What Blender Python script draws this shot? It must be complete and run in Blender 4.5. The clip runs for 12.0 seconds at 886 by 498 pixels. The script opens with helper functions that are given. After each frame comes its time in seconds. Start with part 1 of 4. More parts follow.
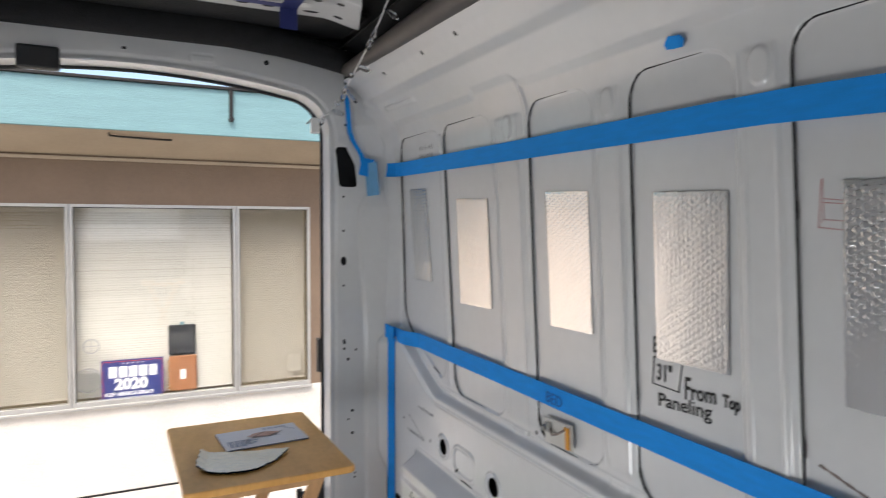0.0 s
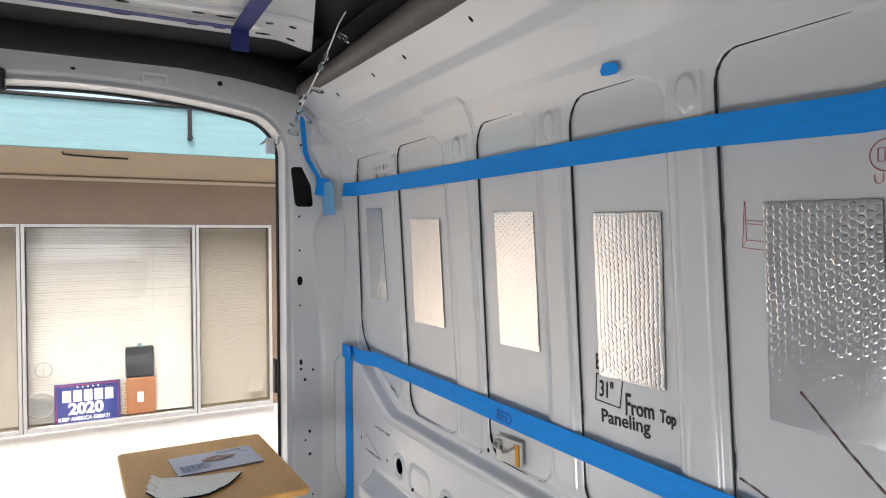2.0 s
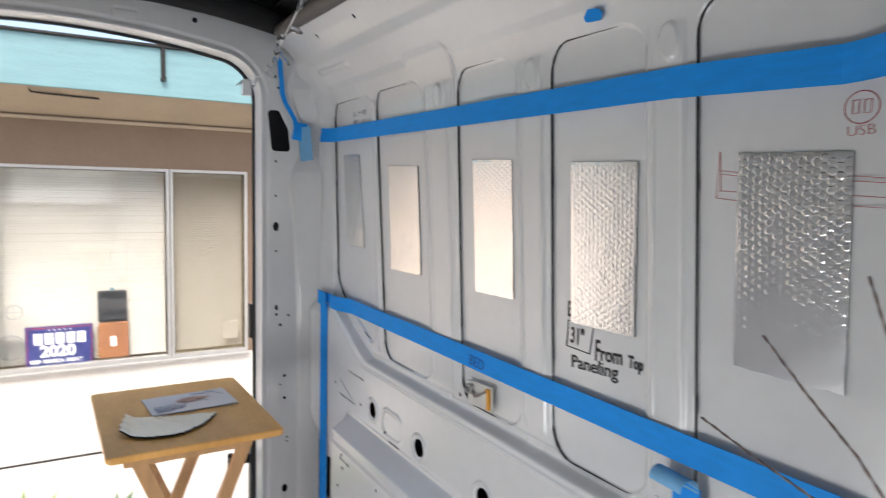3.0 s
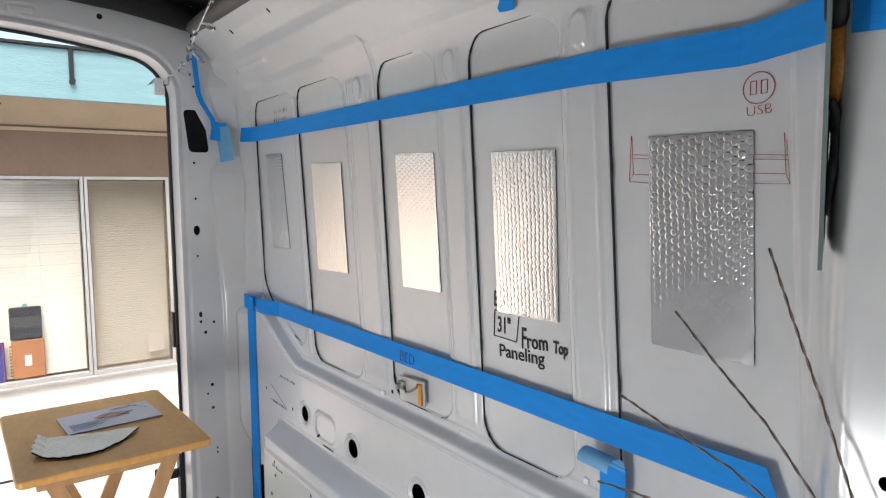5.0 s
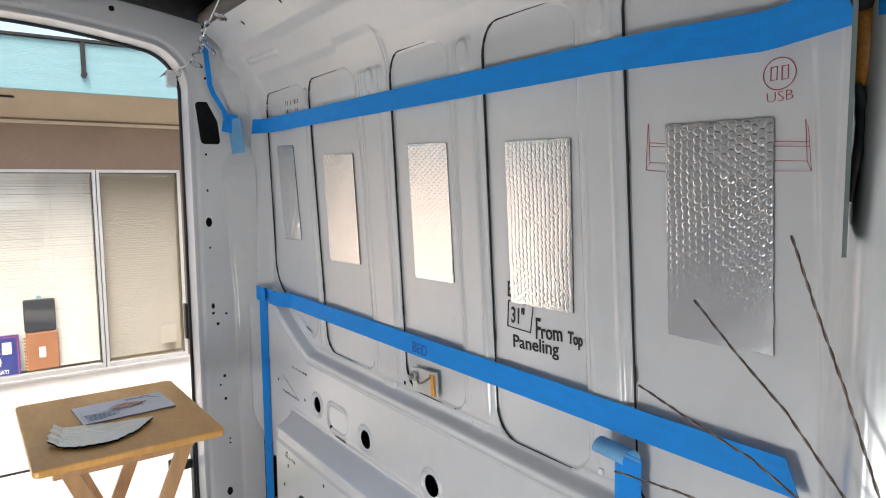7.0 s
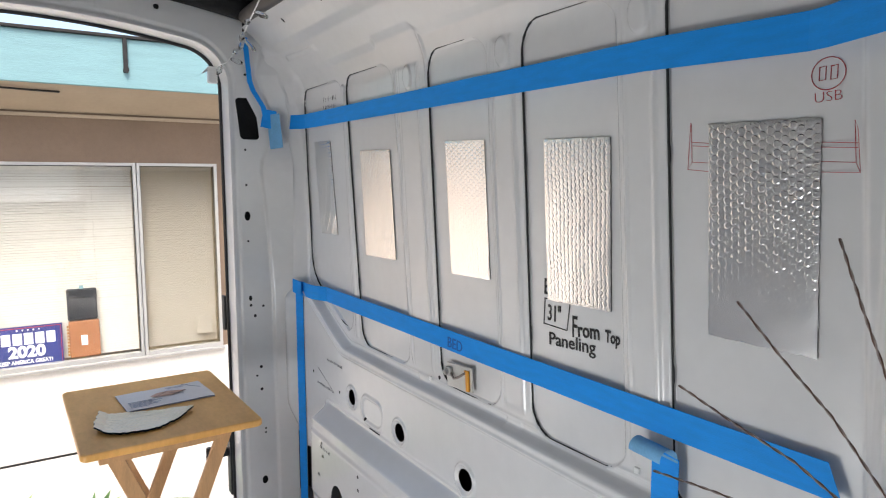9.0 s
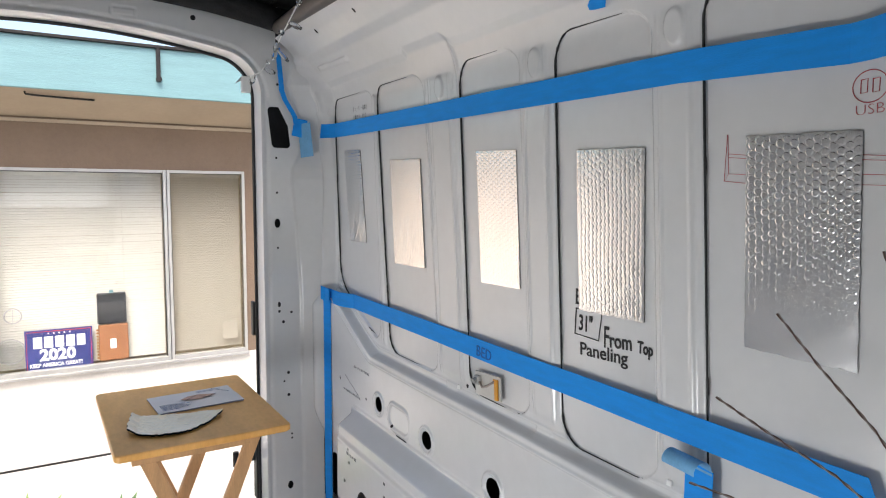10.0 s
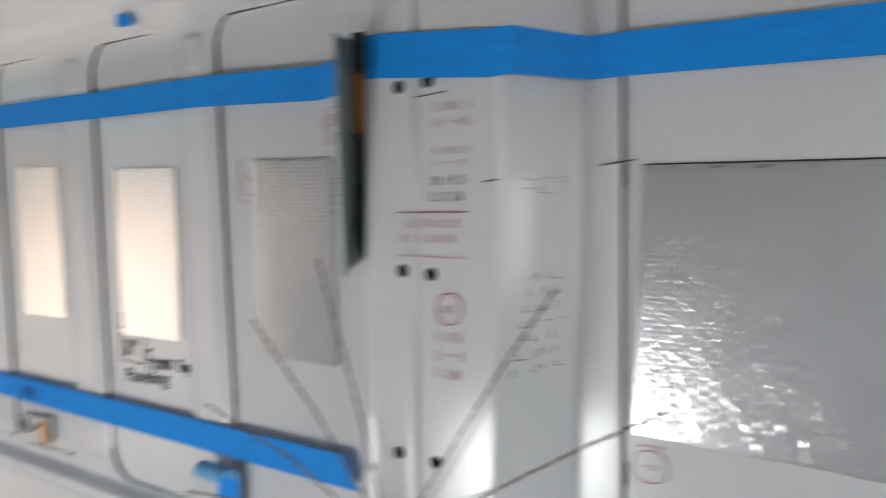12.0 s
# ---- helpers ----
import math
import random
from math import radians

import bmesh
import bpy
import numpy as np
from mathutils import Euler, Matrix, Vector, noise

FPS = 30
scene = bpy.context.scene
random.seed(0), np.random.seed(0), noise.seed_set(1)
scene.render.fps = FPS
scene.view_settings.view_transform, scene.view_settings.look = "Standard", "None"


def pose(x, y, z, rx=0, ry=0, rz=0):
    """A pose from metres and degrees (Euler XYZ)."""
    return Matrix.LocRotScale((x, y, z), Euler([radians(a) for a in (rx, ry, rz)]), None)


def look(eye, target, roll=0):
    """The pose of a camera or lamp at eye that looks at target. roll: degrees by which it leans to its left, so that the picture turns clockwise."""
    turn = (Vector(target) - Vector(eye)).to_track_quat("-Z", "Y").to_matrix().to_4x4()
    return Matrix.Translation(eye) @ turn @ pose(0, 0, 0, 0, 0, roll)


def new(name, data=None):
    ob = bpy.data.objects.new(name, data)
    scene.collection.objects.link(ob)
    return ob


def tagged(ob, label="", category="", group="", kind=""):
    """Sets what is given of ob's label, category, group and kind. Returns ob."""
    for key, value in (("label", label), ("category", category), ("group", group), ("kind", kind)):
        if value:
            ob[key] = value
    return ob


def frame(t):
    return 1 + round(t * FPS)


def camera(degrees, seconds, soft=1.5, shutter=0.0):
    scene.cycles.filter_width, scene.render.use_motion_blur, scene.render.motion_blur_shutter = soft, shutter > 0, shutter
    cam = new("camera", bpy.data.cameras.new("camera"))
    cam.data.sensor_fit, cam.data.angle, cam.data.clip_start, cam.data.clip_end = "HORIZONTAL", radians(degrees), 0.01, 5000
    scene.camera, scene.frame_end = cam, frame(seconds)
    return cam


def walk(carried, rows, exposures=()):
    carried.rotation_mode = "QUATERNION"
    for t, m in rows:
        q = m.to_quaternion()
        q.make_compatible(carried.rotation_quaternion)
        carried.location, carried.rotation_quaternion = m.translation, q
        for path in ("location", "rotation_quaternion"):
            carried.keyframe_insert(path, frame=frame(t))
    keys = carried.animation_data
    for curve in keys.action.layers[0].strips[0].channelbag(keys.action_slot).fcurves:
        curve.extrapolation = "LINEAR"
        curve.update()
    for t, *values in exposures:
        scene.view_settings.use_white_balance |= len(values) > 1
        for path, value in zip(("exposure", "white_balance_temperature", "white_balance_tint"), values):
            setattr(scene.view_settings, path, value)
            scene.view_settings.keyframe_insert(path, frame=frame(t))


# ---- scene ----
cam = camera(68.3, 12.0, soft=1.05, shutter=0.5)
PATH = [
    (0, (-0.238, -0.985, 1.631), (0.625, 0.817, 1.549), 0.2),
    (0.5, (-0.212, -1.003, 1.629), (0.798, 0.723, 1.574), 0.3),
    (1, (-0.193, -1.014, 1.643), (0.834, 0.7, 1.555), -0.4),
    (1.5, (-0.194, -1.021, 1.642), (0.805, 0.71, 1.57), -0.1),
    (2, (-0.199, -1.029, 1.646), (0.751, 0.73, 1.611), -0.3),
    (2.5, (-0.203, -1.024, 1.64), (0.753, 0.732, 1.586), -0.7),
    (3, (-0.2, -1.033, 1.623), (0.808, 0.686, 1.45), 1.3),
    (3.2, (-0.183, -1.042, 1.618), (0.908, 0.625, 1.445), 2.0),
    (4.8, (-0.167, -1.044, 1.608), (1.007, 0.568, 1.464), -0.5),
    (5, (-0.167, -1.037, 1.604), (1.005, 0.575, 1.434), -0.5),
    (5.5, (-0.168, -1.034, 1.601), (0.996, 0.582, 1.415), -0.6),
    (6, (-0.169, -1.025, 1.596), (0.969, 0.608, 1.402), -0.9),
    (6.5, (-0.173, -1.024, 1.595), (0.97, 0.607, 1.417), -0.5),
    (7, (-0.172, -1.026, 1.596), (0.976, 0.601, 1.406), -0.6),
    (9, (-0.196, -1.026, 1.603), (0.876, 0.65, 1.397), -0.2),
    (9.5, (-0.211, -1.028, 1.603), (0.829, 0.671, 1.424), -0.2),
    (10, (-0.227, -1.023, 1.603), (0.792, 0.689, 1.425), 0.3),
    (10.5, (-0.23, -1.024, 1.6), (0.775, 0.695, 1.41), 0.8),
    (11, (-0.204, -1.044, 1.584), (0.884, 0.622, 1.382), 0.8),
    (11.3, (-0.162, -1.074, 1.56), (1.038, 0.516, 1.378), 1.9),
    (11.5, (-0.135, -1.114, 1.557), (1.214, 0.354, 1.401), 2.4),
    (11.6, (-0.12, -1.137, 1.571), (1.305, 0.257, 1.418), 2.1),
    (11.7, (-0.105, -1.162, 1.573), (1.392, 0.158, 1.444), 1.9),
    (11.8, (-0.092, -1.195, 1.581), (1.489, 0.024, 1.461), 1.6),
    (12, (-0.065, -1.262, 1.589), (1.657, -0.249, 1.497), 0.3),
]
walk(cam, [(t, look(eye, target, roll)) for t, eye, target, roll in PATH], exposures=[(0.0, 1.36), (0.5, 1.62), (1.0, 1.63), (2.5, 1.61), (5.0, 1.65), (11.0, 1.65), (12.0, 1.64)])

# ---- world, sun, windscreen light and an added side lamp ----
SUN_EL, SUN_AZ = 58.0, 205.0          # degrees; azimuth counted clockwise from +y
world = bpy.data.worlds.new("sky")
scene.world = world
world.use_nodes = True
wn = world.node_tree.nodes
sky = wn.new("ShaderNodeTexSky")
sky.sky_type = "NISHITA"
sky.sun_disc = False
sky.dust_density = 4.5
sky.sun_elevation = radians(SUN_EL)
sky.sun_rotation = radians(SUN_AZ)
wn["Background"].inputs["Strength"].default_value = 0.138
world.node_tree.links.new(sky.outputs[0], wn["Background"].inputs["Color"])
sun_data = bpy.data.lights.new("sun", "SUN")
sun_data.energy, sun_data.angle, sun_data.color = 1.25, radians(25), (1.0, 0.96, 0.90)
sun = new("sun", sun_data)
az, el = radians(SUN_AZ), radians(SUN_EL)
sun.matrix_world = look((0, 0, 20), (-math.sin(az) * math.cos(el), -math.cos(az) * math.cos(el), 20 - math.sin(el)))


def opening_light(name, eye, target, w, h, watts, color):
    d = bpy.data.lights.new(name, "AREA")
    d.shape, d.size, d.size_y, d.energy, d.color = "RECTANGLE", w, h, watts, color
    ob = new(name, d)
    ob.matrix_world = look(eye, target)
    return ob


# Added fill lamp on the unseen side; no real source is known there.
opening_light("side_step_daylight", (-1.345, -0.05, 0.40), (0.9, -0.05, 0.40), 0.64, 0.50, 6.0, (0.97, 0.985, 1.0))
opening_light("windscreen_daylight", (-0.15, -2.71, 1.60), (-0.15, 0, 1.45), 1.7, 0.68, 1.9, (0.88, 0.95, 1.0))


# ---- materials ----
def material(name, color, rough=0.5, metal=0.0, vary=0.0, scale=8.0, bump=0.0, bump_scale=60.0, tint=None, coat=0.0, stretch=None):
    """A painted, bare or fibrous surface: base colour with blotches at two scales and fine relief."""
    m = bpy.data.materials.new(name)
    m.use_nodes = True
    nt, n = m.node_tree, m.node_tree.nodes
    b = n["Principled BSDF"]
    b.inputs["Base Color"].default_value = (*color, 1)
    b.inputs["Roughness"].default_value = rough
    b.inputs["Metallic"].default_value = metal
    b.inputs["Coat Weight"].default_value = coat
    b.inputs["Coat Roughness"].default_value = 0.16
    co = n.new("ShaderNodeTexCoord")
    mp = n.new("ShaderNodeMapping")
    nt.links.new(co.outputs["Object"], mp.inputs["Vector"])
    if stretch:
        mp.inputs["Scale"].default_value = stretch
    if vary > 0:
        a, c = n.new("ShaderNodeTexNoise"), n.new("ShaderNodeTexNoise")
        a.inputs["Scale"].default_value, c.inputs["Scale"].default_value = scale, scale * 9
        a.inputs["Detail"].default_value = 5
        nt.links.new(mp.outputs[0], a.inputs["Vector"])
        nt.links.new(mp.outputs[0], c.inputs["Vector"])
        s = n.new("ShaderNodeMath")
        s.operation = "MULTIPLY_ADD"
        s.inputs[1].default_value = 0.35
        nt.links.new(c.outputs[0], s.inputs[0])
        k = n.new("ShaderNodeMath")
        k.operation = "MULTIPLY"
        k.inputs[1].default_value = 0.65
        nt.links.new(a.outputs[0], k.inputs[0])
        nt.links.new(k.outputs[0], s.inputs[2])
        r = n.new("ShaderNodeValToRGB")
        t = tint or color
        lo = [max(0.0, v * (1 - vary)) for v in t]
        hi = [min(1.0, v * (1 + vary * 0.7)) for v in color]
        r.color_ramp.elements[0].position, r.color_ramp.elements[1].position = 0.33, 0.67
        r.color_ramp.elements[0].color, r.color_ramp.elements[1].color = (*lo, 1), (*hi, 1)
        nt.links.new(s.outputs[0], r.inputs[0])
        nt.links.new(r.outputs[0], b.inputs["Base Color"])
        q = n.new("ShaderNodeMapRange")
        q.inputs["To Min"].default_value = max(0.03, rough - 0.03)
        q.inputs["To Max"].default_value = min(1.0, rough + 0.04)
        nt.links.new(a.outputs[0], q.inputs["Value"])
        nt.links.new(q.outputs[0], b.inputs["Roughness"])
    if bump > 0:
        f = n.new("ShaderNodeTexNoise")
        f.inputs["Scale"].default_value = bump_scale
        f.inputs["Detail"].default_value = 4
        nt.links.new(mp.outputs[0], f.inputs["Vector"])
        u = n.new("ShaderNodeBump")
        u.inputs["Strength"].default_value = 1.0
        u.inputs["Distance"].default_value = bump
        nt.links.new(f.outputs[0], u.inputs["Height"])
        nt.links.new(u.outputs[0], b.inputs["Normal"])
    return m


PAINT = material("white van paint", (0.68, 0.685, 0.685), 0.19, 0, 0.025, 3.0, 0.0004, 7.0, tint=(0.665, 0.67, 0.672), coat=0.45)
FOIL_BACKDROP = material("grey backdrop for foil reflections", (0.53, 0.53, 0.53), 0.6, 0, 0.1, 3)
# Shade inside the wall's hollows, given as a black colour.
CAVITY_BLACK = material("black for cavity shade", (0.02, 0.02, 0.022), 0.8, 0, 0.3, 12)
# Black for the shade in open gaps and for dark reflections.
SHADE_BLACK = material("black for gap shade and dark reflections", (0.012, 0.012, 0.013), 0.6)
RUBBER = material("black rubber", (0.015, 0.015, 0.016), 0.55, 0, 0.3, 30)
# Grey roof paint, darkened in colour for the shade between the roof parts.
ROOFSKIN = material("grey roof skin with shade", (0.035, 0.034, 0.034), 0.5, 0, 0.2, 6)
FELT = material("black roof felt", (0.012, 0.012, 0.013), 0.9, 0, 0.4, 20, 0.002, 120)
RAIL = material("grey brown roof rail", (0.10, 0.088, 0.08), 0.5, 0, 0.2, 10)
# Unseen floor, kept pale so that it throws light up the wall.
FLOORMAT = material("pale van floor", (0.62, 0.61, 0.59), 0.5, 0, 0.2, 6)
TAPE = material("blue masking tape", (0.0, 0.272, 0.80), 0.75, 0, 0.10, 14, 0.0004, 90, stretch=(1, 1, 6))
TAPE_PALE = material("back of blue masking tape", (0.16, 0.40, 0.66), 0.6, 0, 0.15, 20, 0.0006, 80)
TAPE_NAVY = material("navy masking tape", (0.02, 0.03, 0.16), 0.6, 0, 0.12, 20)
SCREEN = bpy.data.materials.new("insect screen mesh")
SCREEN.use_nodes = True
SCREEN.node_tree.nodes["Principled BSDF"].inputs["Base Color"].default_value = (0.15, 0.115, 0.06, 1)
SCREEN.node_tree.nodes["Principled BSDF"].inputs["Alpha"].default_value = 0.27
INK = material("black marker ink", (0.012, 0.012, 0.014), 0.5)
INK_RED = material("red marker ink", (0.42, 0.05, 0.06), 0.5)
INK_BLUE = material("ink on blue tape", (0.0, 0.10, 0.42), 0.6)
INK_FAINT = material("faint red marker ink", (0.55, 0.22, 0.24), 0.5)
PENCIL = material("grey pencil", (0.16, 0.16, 0.17), 0.6)
WOOD = material("honey beech", (0.93, 0.51, 0.155), 0.30, 0, 0.09, 3.0, 0.0003, 40, tint=(0.88, 0.44, 0.115), stretch=(3, 1.2, 1))
WOOD_LEG = material("beech legs", (0.66, 0.38, 0.18), 0.40, 0, 0.15, 6, 0.0003, 40, stretch=(6, 6, 1))
PAPER = material("printed paper", (0.84, 0.77, 0.70), 0.6, 0, 0.04, 20)
INK_PRINT = material("grey print", (0.30, 0.30, 0.36), 0.6)
PRINT_TAN = material("tan print", (0.62, 0.36, 0.24), 0.6)
STUCCO = material("cream stucco", (0.60, 0.56, 0.51), 0.9, 0, 0.08, 3, 0.006, 55)
STUCCO_WARM = material("warm stucco for foil reflections", (0.64, 0.54, 0.45), 0.9, 0, 0.08, 3, 0.006, 55)
# Tan paint and the shade under the eave, both in one colour.
STUCCO_TAN_SHADED = material("tan stucco with eave shade", (0.172, 0.120, 0.082), 0.9, 0, 0.08, 3, 0.006, 55)
SOFFIT = material("painted soffit board", (0.345, 0.275, 0.197), 0.7, 0, 0.08, 3)
TEAL = material("teal painted fascia", (0.150, 0.272, 0.290), 0.55, 0, 0.10, 2.5, 0.002, 16, stretch=(1, 5, 9))
IRON = material("dark iron", (0.03, 0.028, 0.027), 0.5, 0.7, 0.3, 20)
ALU = material("window aluminium", (0.42, 0.41, 0.39), 0.4, 0.5, 0.10, 10)
BLIND = material("cream blind slats", (0.60, 0.57, 0.50), 0.5, 0, 0.06, 3)
ROOM = material("dim room behind blinds", (0.34, 0.28, 0.20), 0.9, 0, 0.1, 2)
CONCRETE = material("pale concrete", (0.46, 0.44, 0.41), 0.9, 0, 0.15, 1.5, 0.003, 40)
LEAF = material("strap leaf green", (0.07, 0.16, 0.03), 0.45, 0, 0.4, 8)
LEAF_PALE = material("fresh leaf green", (0.16, 0.26, 0.05), 0.45, 0, 0.3, 8)
NAVY = material("navy sign print", (0.025, 0.035, 0.17), 0.45, 0, 0.1, 12)
WHITE = material("white print", (0.8, 0.8, 0.8), 0.5)
RED = material("red print", (0.5, 0.03, 0.03), 0.5)
BLACKPLASTIC = material("black plastic", (0.02, 0.021, 0.023), 0.45, 0, 0.3, 15)
TAN_LEATHER = material("tan leather", (0.29, 0.120, 0.048), 0.5, 0, 0.15, 10, 0.0006, 70)
WIRE_A = material("brown twisted wire", (0.13, 0.075, 0.055), 0.45, 0.3, 0.3, 40)
WIRE_B = material("grey twisted wire", (0.30, 0.25, 0.23), 0.45, 0.3, 0.3, 40)
# Dark tone of a reflective plate, put into its own colour.
DARK_PLATE = material("dark green tone of the reflective plate", (0.14, 0.175, 0.168), 0.3, 0, 0.45, 18)
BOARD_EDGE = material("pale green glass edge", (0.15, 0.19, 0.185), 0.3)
AMBER = material("amber colour", (0.42, 0.17, 0.02), 0.25, 0, 0.4, 25)
ORANGE = material("orange strap", (0.75, 0.33, 0.03), 0.45)
CHIP = material("white connector plastic", (0.62, 0.60, 0.56), 0.4, 0, 0.1, 20)
WHITEPLASTIC = material("white plastic", (0.8, 0.8, 0.79), 0.4)


def foil_material():
    """Aluminised bubble film: a metal with creases."""
    m = material("silver bubble foil", (0.89, 0.89, 0.885), 0.21, 1.0, 0.04, 20, 0.00025, 60)
    return m


FOIL = foil_material()
FOIL_EDGE = material("grey cut foil edge", (0.16, 0.16, 0.165), 0.4, 0.5, 0.3, 30)
# The house's cream reflection is put into this base colour.
FOIL_CREAM = material("bubble foil with a cream reflection in its colour", (0.95, 0.78, 0.56), 0.32, 0.7, 0.06, 45, 0.0004, 90)


def clear_material(name, color, rough):
    m = bpy.data.materials.new(name)
    m.use_nodes = True
    b = m.node_tree.nodes["Principled BSDF"]
    b.inputs["Base Color"].default_value = (*color, 1)
    b.inputs["Roughness"].default_value = rough
    b.inputs["Transmission Weight"].default_value = 1.0
    b.inputs["IOR"].default_value = 1.45
    return m


GLASS = clear_material("window glass", (1.0, 1.0, 1.0), 0.0)
CLEAR = clear_material("clear plastic", (0.9, 0.92, 0.94), 0.15)


# ---- mesh helpers ----
def mesh_object(name, verts, faces, mat, parent=None, label="", smooth=False):
    me = bpy.data.meshes.new(name)
    me.from_pydata([tuple(v) for v in verts], [], faces)
    me.materials.append(mat)
    if smooth:
        me.polygons.foreach_set("use_smooth", [True] * len(me.polygons))
    ob = new(name, me)
    if parent:
        ob.parent = parent
    if label:
        ob["label"] = label
    return ob


def part(name, bm, mat, parent=None, label="", smooth=False):
    bmesh.ops.recalc_face_normals(bm, faces=bm.faces)
    me = bpy.data.meshes.new(name)
    bm.to_mesh(me)
    bm.free()
    me.materials.append(mat)
    if smooth:
        me.polygons.foreach_set("use_smooth", [True] * len(me.polygons))
    ob = new(name, me)
    if parent:
        ob.parent = parent
    if label:
        ob["label"] = label
    return ob


def box(x0, x1, y0, y1, z0, z1, bevel=0.0, seg=2, m=None):
    bm = bmesh.new()
    bmesh.ops.create_cube(bm, size=1)
    for v in bm.verts:
        v.co = Vector(((x0 + x1) / 2 + v.co.x * (x1 - x0), (y0 + y1) / 2 + v.co.y * (y1 - y0), (z0 + z1) / 2 + v.co.z * (z1 - z0)))
    if bevel:
        bmesh.ops.bevel(bm, geom=list(bm.edges), offset=bevel, segments=seg, profile=0.5, affect="EDGES")
    if m is not None:
        bm.transform(m)
    return bm


def merge(*bms):
    out = bmesh.new()
    for b in bms:
        me = bpy.data.meshes.new("tmp")
        b.to_mesh(me)
        out.from_mesh(me)
        bpy.data.meshes.remove(me)
        b.free()
    return out


def tube(points, r, sides=8, bm=None, closed=False):
    """A round bar along points; r may be a number or a radius for each point."""
    bm = bm or bmesh.new()
    pts = [Vector(p) for p in points]
    n = len(pts)
    rad = r if isinstance(r, (list, tuple)) else [r] * n
    rings, side = [], None
    for i, p in enumerate(pts):
        d = (pts[(i + 1) % n] - pts[i - 1]) if closed else (pts[min(i + 1, n - 1)] - pts[max(i - 1, 0)])
        d.normalize()
        if side is None:
            side = d.orthogonal().normalized()
        side = (side - d * side.dot(d)).normalized()
        up = d.cross(side)
        rings.append([bm.verts.new(p + (side * math.cos(a) + up * math.sin(a)) * rad[i]) for a in (2 * math.pi * k / sides for k in range(sides))])
    for i in range(n if closed else n - 1):
        a, b = rings[i], rings[(i + 1) % n]
        for k in range(sides):
            bm.faces.new((a[k], a[(k + 1) % sides], b[(k + 1) % sides], b[k]))
    if not closed:
        bm.faces.new(rings[0][::-1])
        bm.faces.new(rings[-1])
    return bm


def ribbon(path, lo, hi, thick, bm=None, ends=(0.0, 0.0)):
    """A strip standing on edge along path [(x, y)]: lo and hi give its edges' heights at each step; thick is inward (towards -x)."""
    bm = bm or bmesh.new()
    rows = []
    n = len(path)
    for i, (x, y) in enumerate(path):
        a, b = Vector(path[max(i - 1, 0)]), Vector(path[min(i + 1, n - 1)])
        d = (b - a).normalized()
        nx, ny = (d.y, -d.x)
        if nx > 0:
            nx, ny = -nx, -ny
        sh = ends[0] if i == 0 else ends[1] if i == n - 1 else 0.0
        rows.append([bm.verts.new((x, y, lo[i])), bm.verts.new((x + sh * d.x, y + sh * d.y, hi[i])),
                     bm.verts.new((x + nx * thick + sh * d.x, y + ny * thick + sh * d.y, hi[i])), bm.verts.new((x + nx * thick, y + ny * thick, lo[i]))])
    for a, b in zip(rows, rows[1:]):
        for k in range(4):
            bm.faces.new((a[k], a[(k + 1) % 4], b[(k + 1) % 4], b[k]))
    bm.faces.new(rows[0][::-1])
    bm.faces.new(rows[-1])
    return bm


def empty(name, label, category, kind="", group=""):
    return tagged(new(name), label, category, group, kind)


def S(a, b, v):
    t = np.clip((v - a) / (b - a), 0, 1)
    return t * t * (3 - 2 * t)


def rbox(u, z, u0, u1, z0, z1, r):
    """Signed distance to a rounded rectangle, below zero inside."""
    du = np.abs(u - (u0 + u1) / 2) - (u1 - u0) / 2 + r
    dz = np.abs(z - (z0 + z1) / 2) - (z1 - z0) / 2 + r
    return np.hypot(np.maximum(du, 0), np.maximum(dz, 0)) + np.minimum(np.maximum(du, dz), 0) - r


def snap(A, B, sdf, cell):
    """Moves grid points that lie within half a cell of an outline onto it."""
    d = sdf(A, B)
    e = 1e-4
    ga, gb = (sdf(A + e, B) - d) / e, (sdf(A, B + e) - d) / e
    g = np.maximum(np.hypot(ga, gb), 1e-6)
    near = np.abs(d / g) < 0.52 * cell
    A, B = A - np.where(near, d * ga / g / g, 0), B - np.where(near, d * gb / g / g, 0)
    return A, B


def trim(A, B, fs, cell):
    """Cuts openings out of a grid: says which cells stay, and lays the rim of each opening on its outline."""
    keep = np.ones((A.shape[0] - 1, A.shape[1] - 1), dtype=bool)
    for f in fs:
        inn = f(A, B) < -1e-5
        gone = inn[:-1, :-1] | inn[1:, :-1] | inn[1:, 1:] | inn[:-1, 1:]
        touch = np.zeros(A.shape, dtype=bool)
        stay = np.zeros(A.shape, dtype=bool)
        for di in (0, 1):
            for dj in (0, 1):
                touch[di:A.shape[0] - 1 + di, dj:A.shape[1] - 1 + dj] |= gone
                stay[di:A.shape[0] - 1 + di, dj:A.shape[1] - 1 + dj] |= ~gone
        rim = touch & stay
        for _ in range(2):
            d = f(A, B)
            ga, gb = (f(A + 1e-4, B) - d) / 1e-4, (f(A, B + 1e-4) - d) / 1e-4
            g2 = np.maximum(ga * ga + gb * gb, 1e-6)
            A, B = A - np.where(rim, d * ga / g2, 0), B - np.where(rim, d * gb / g2, 0)
        keep &= ~gone
    return A, B, keep


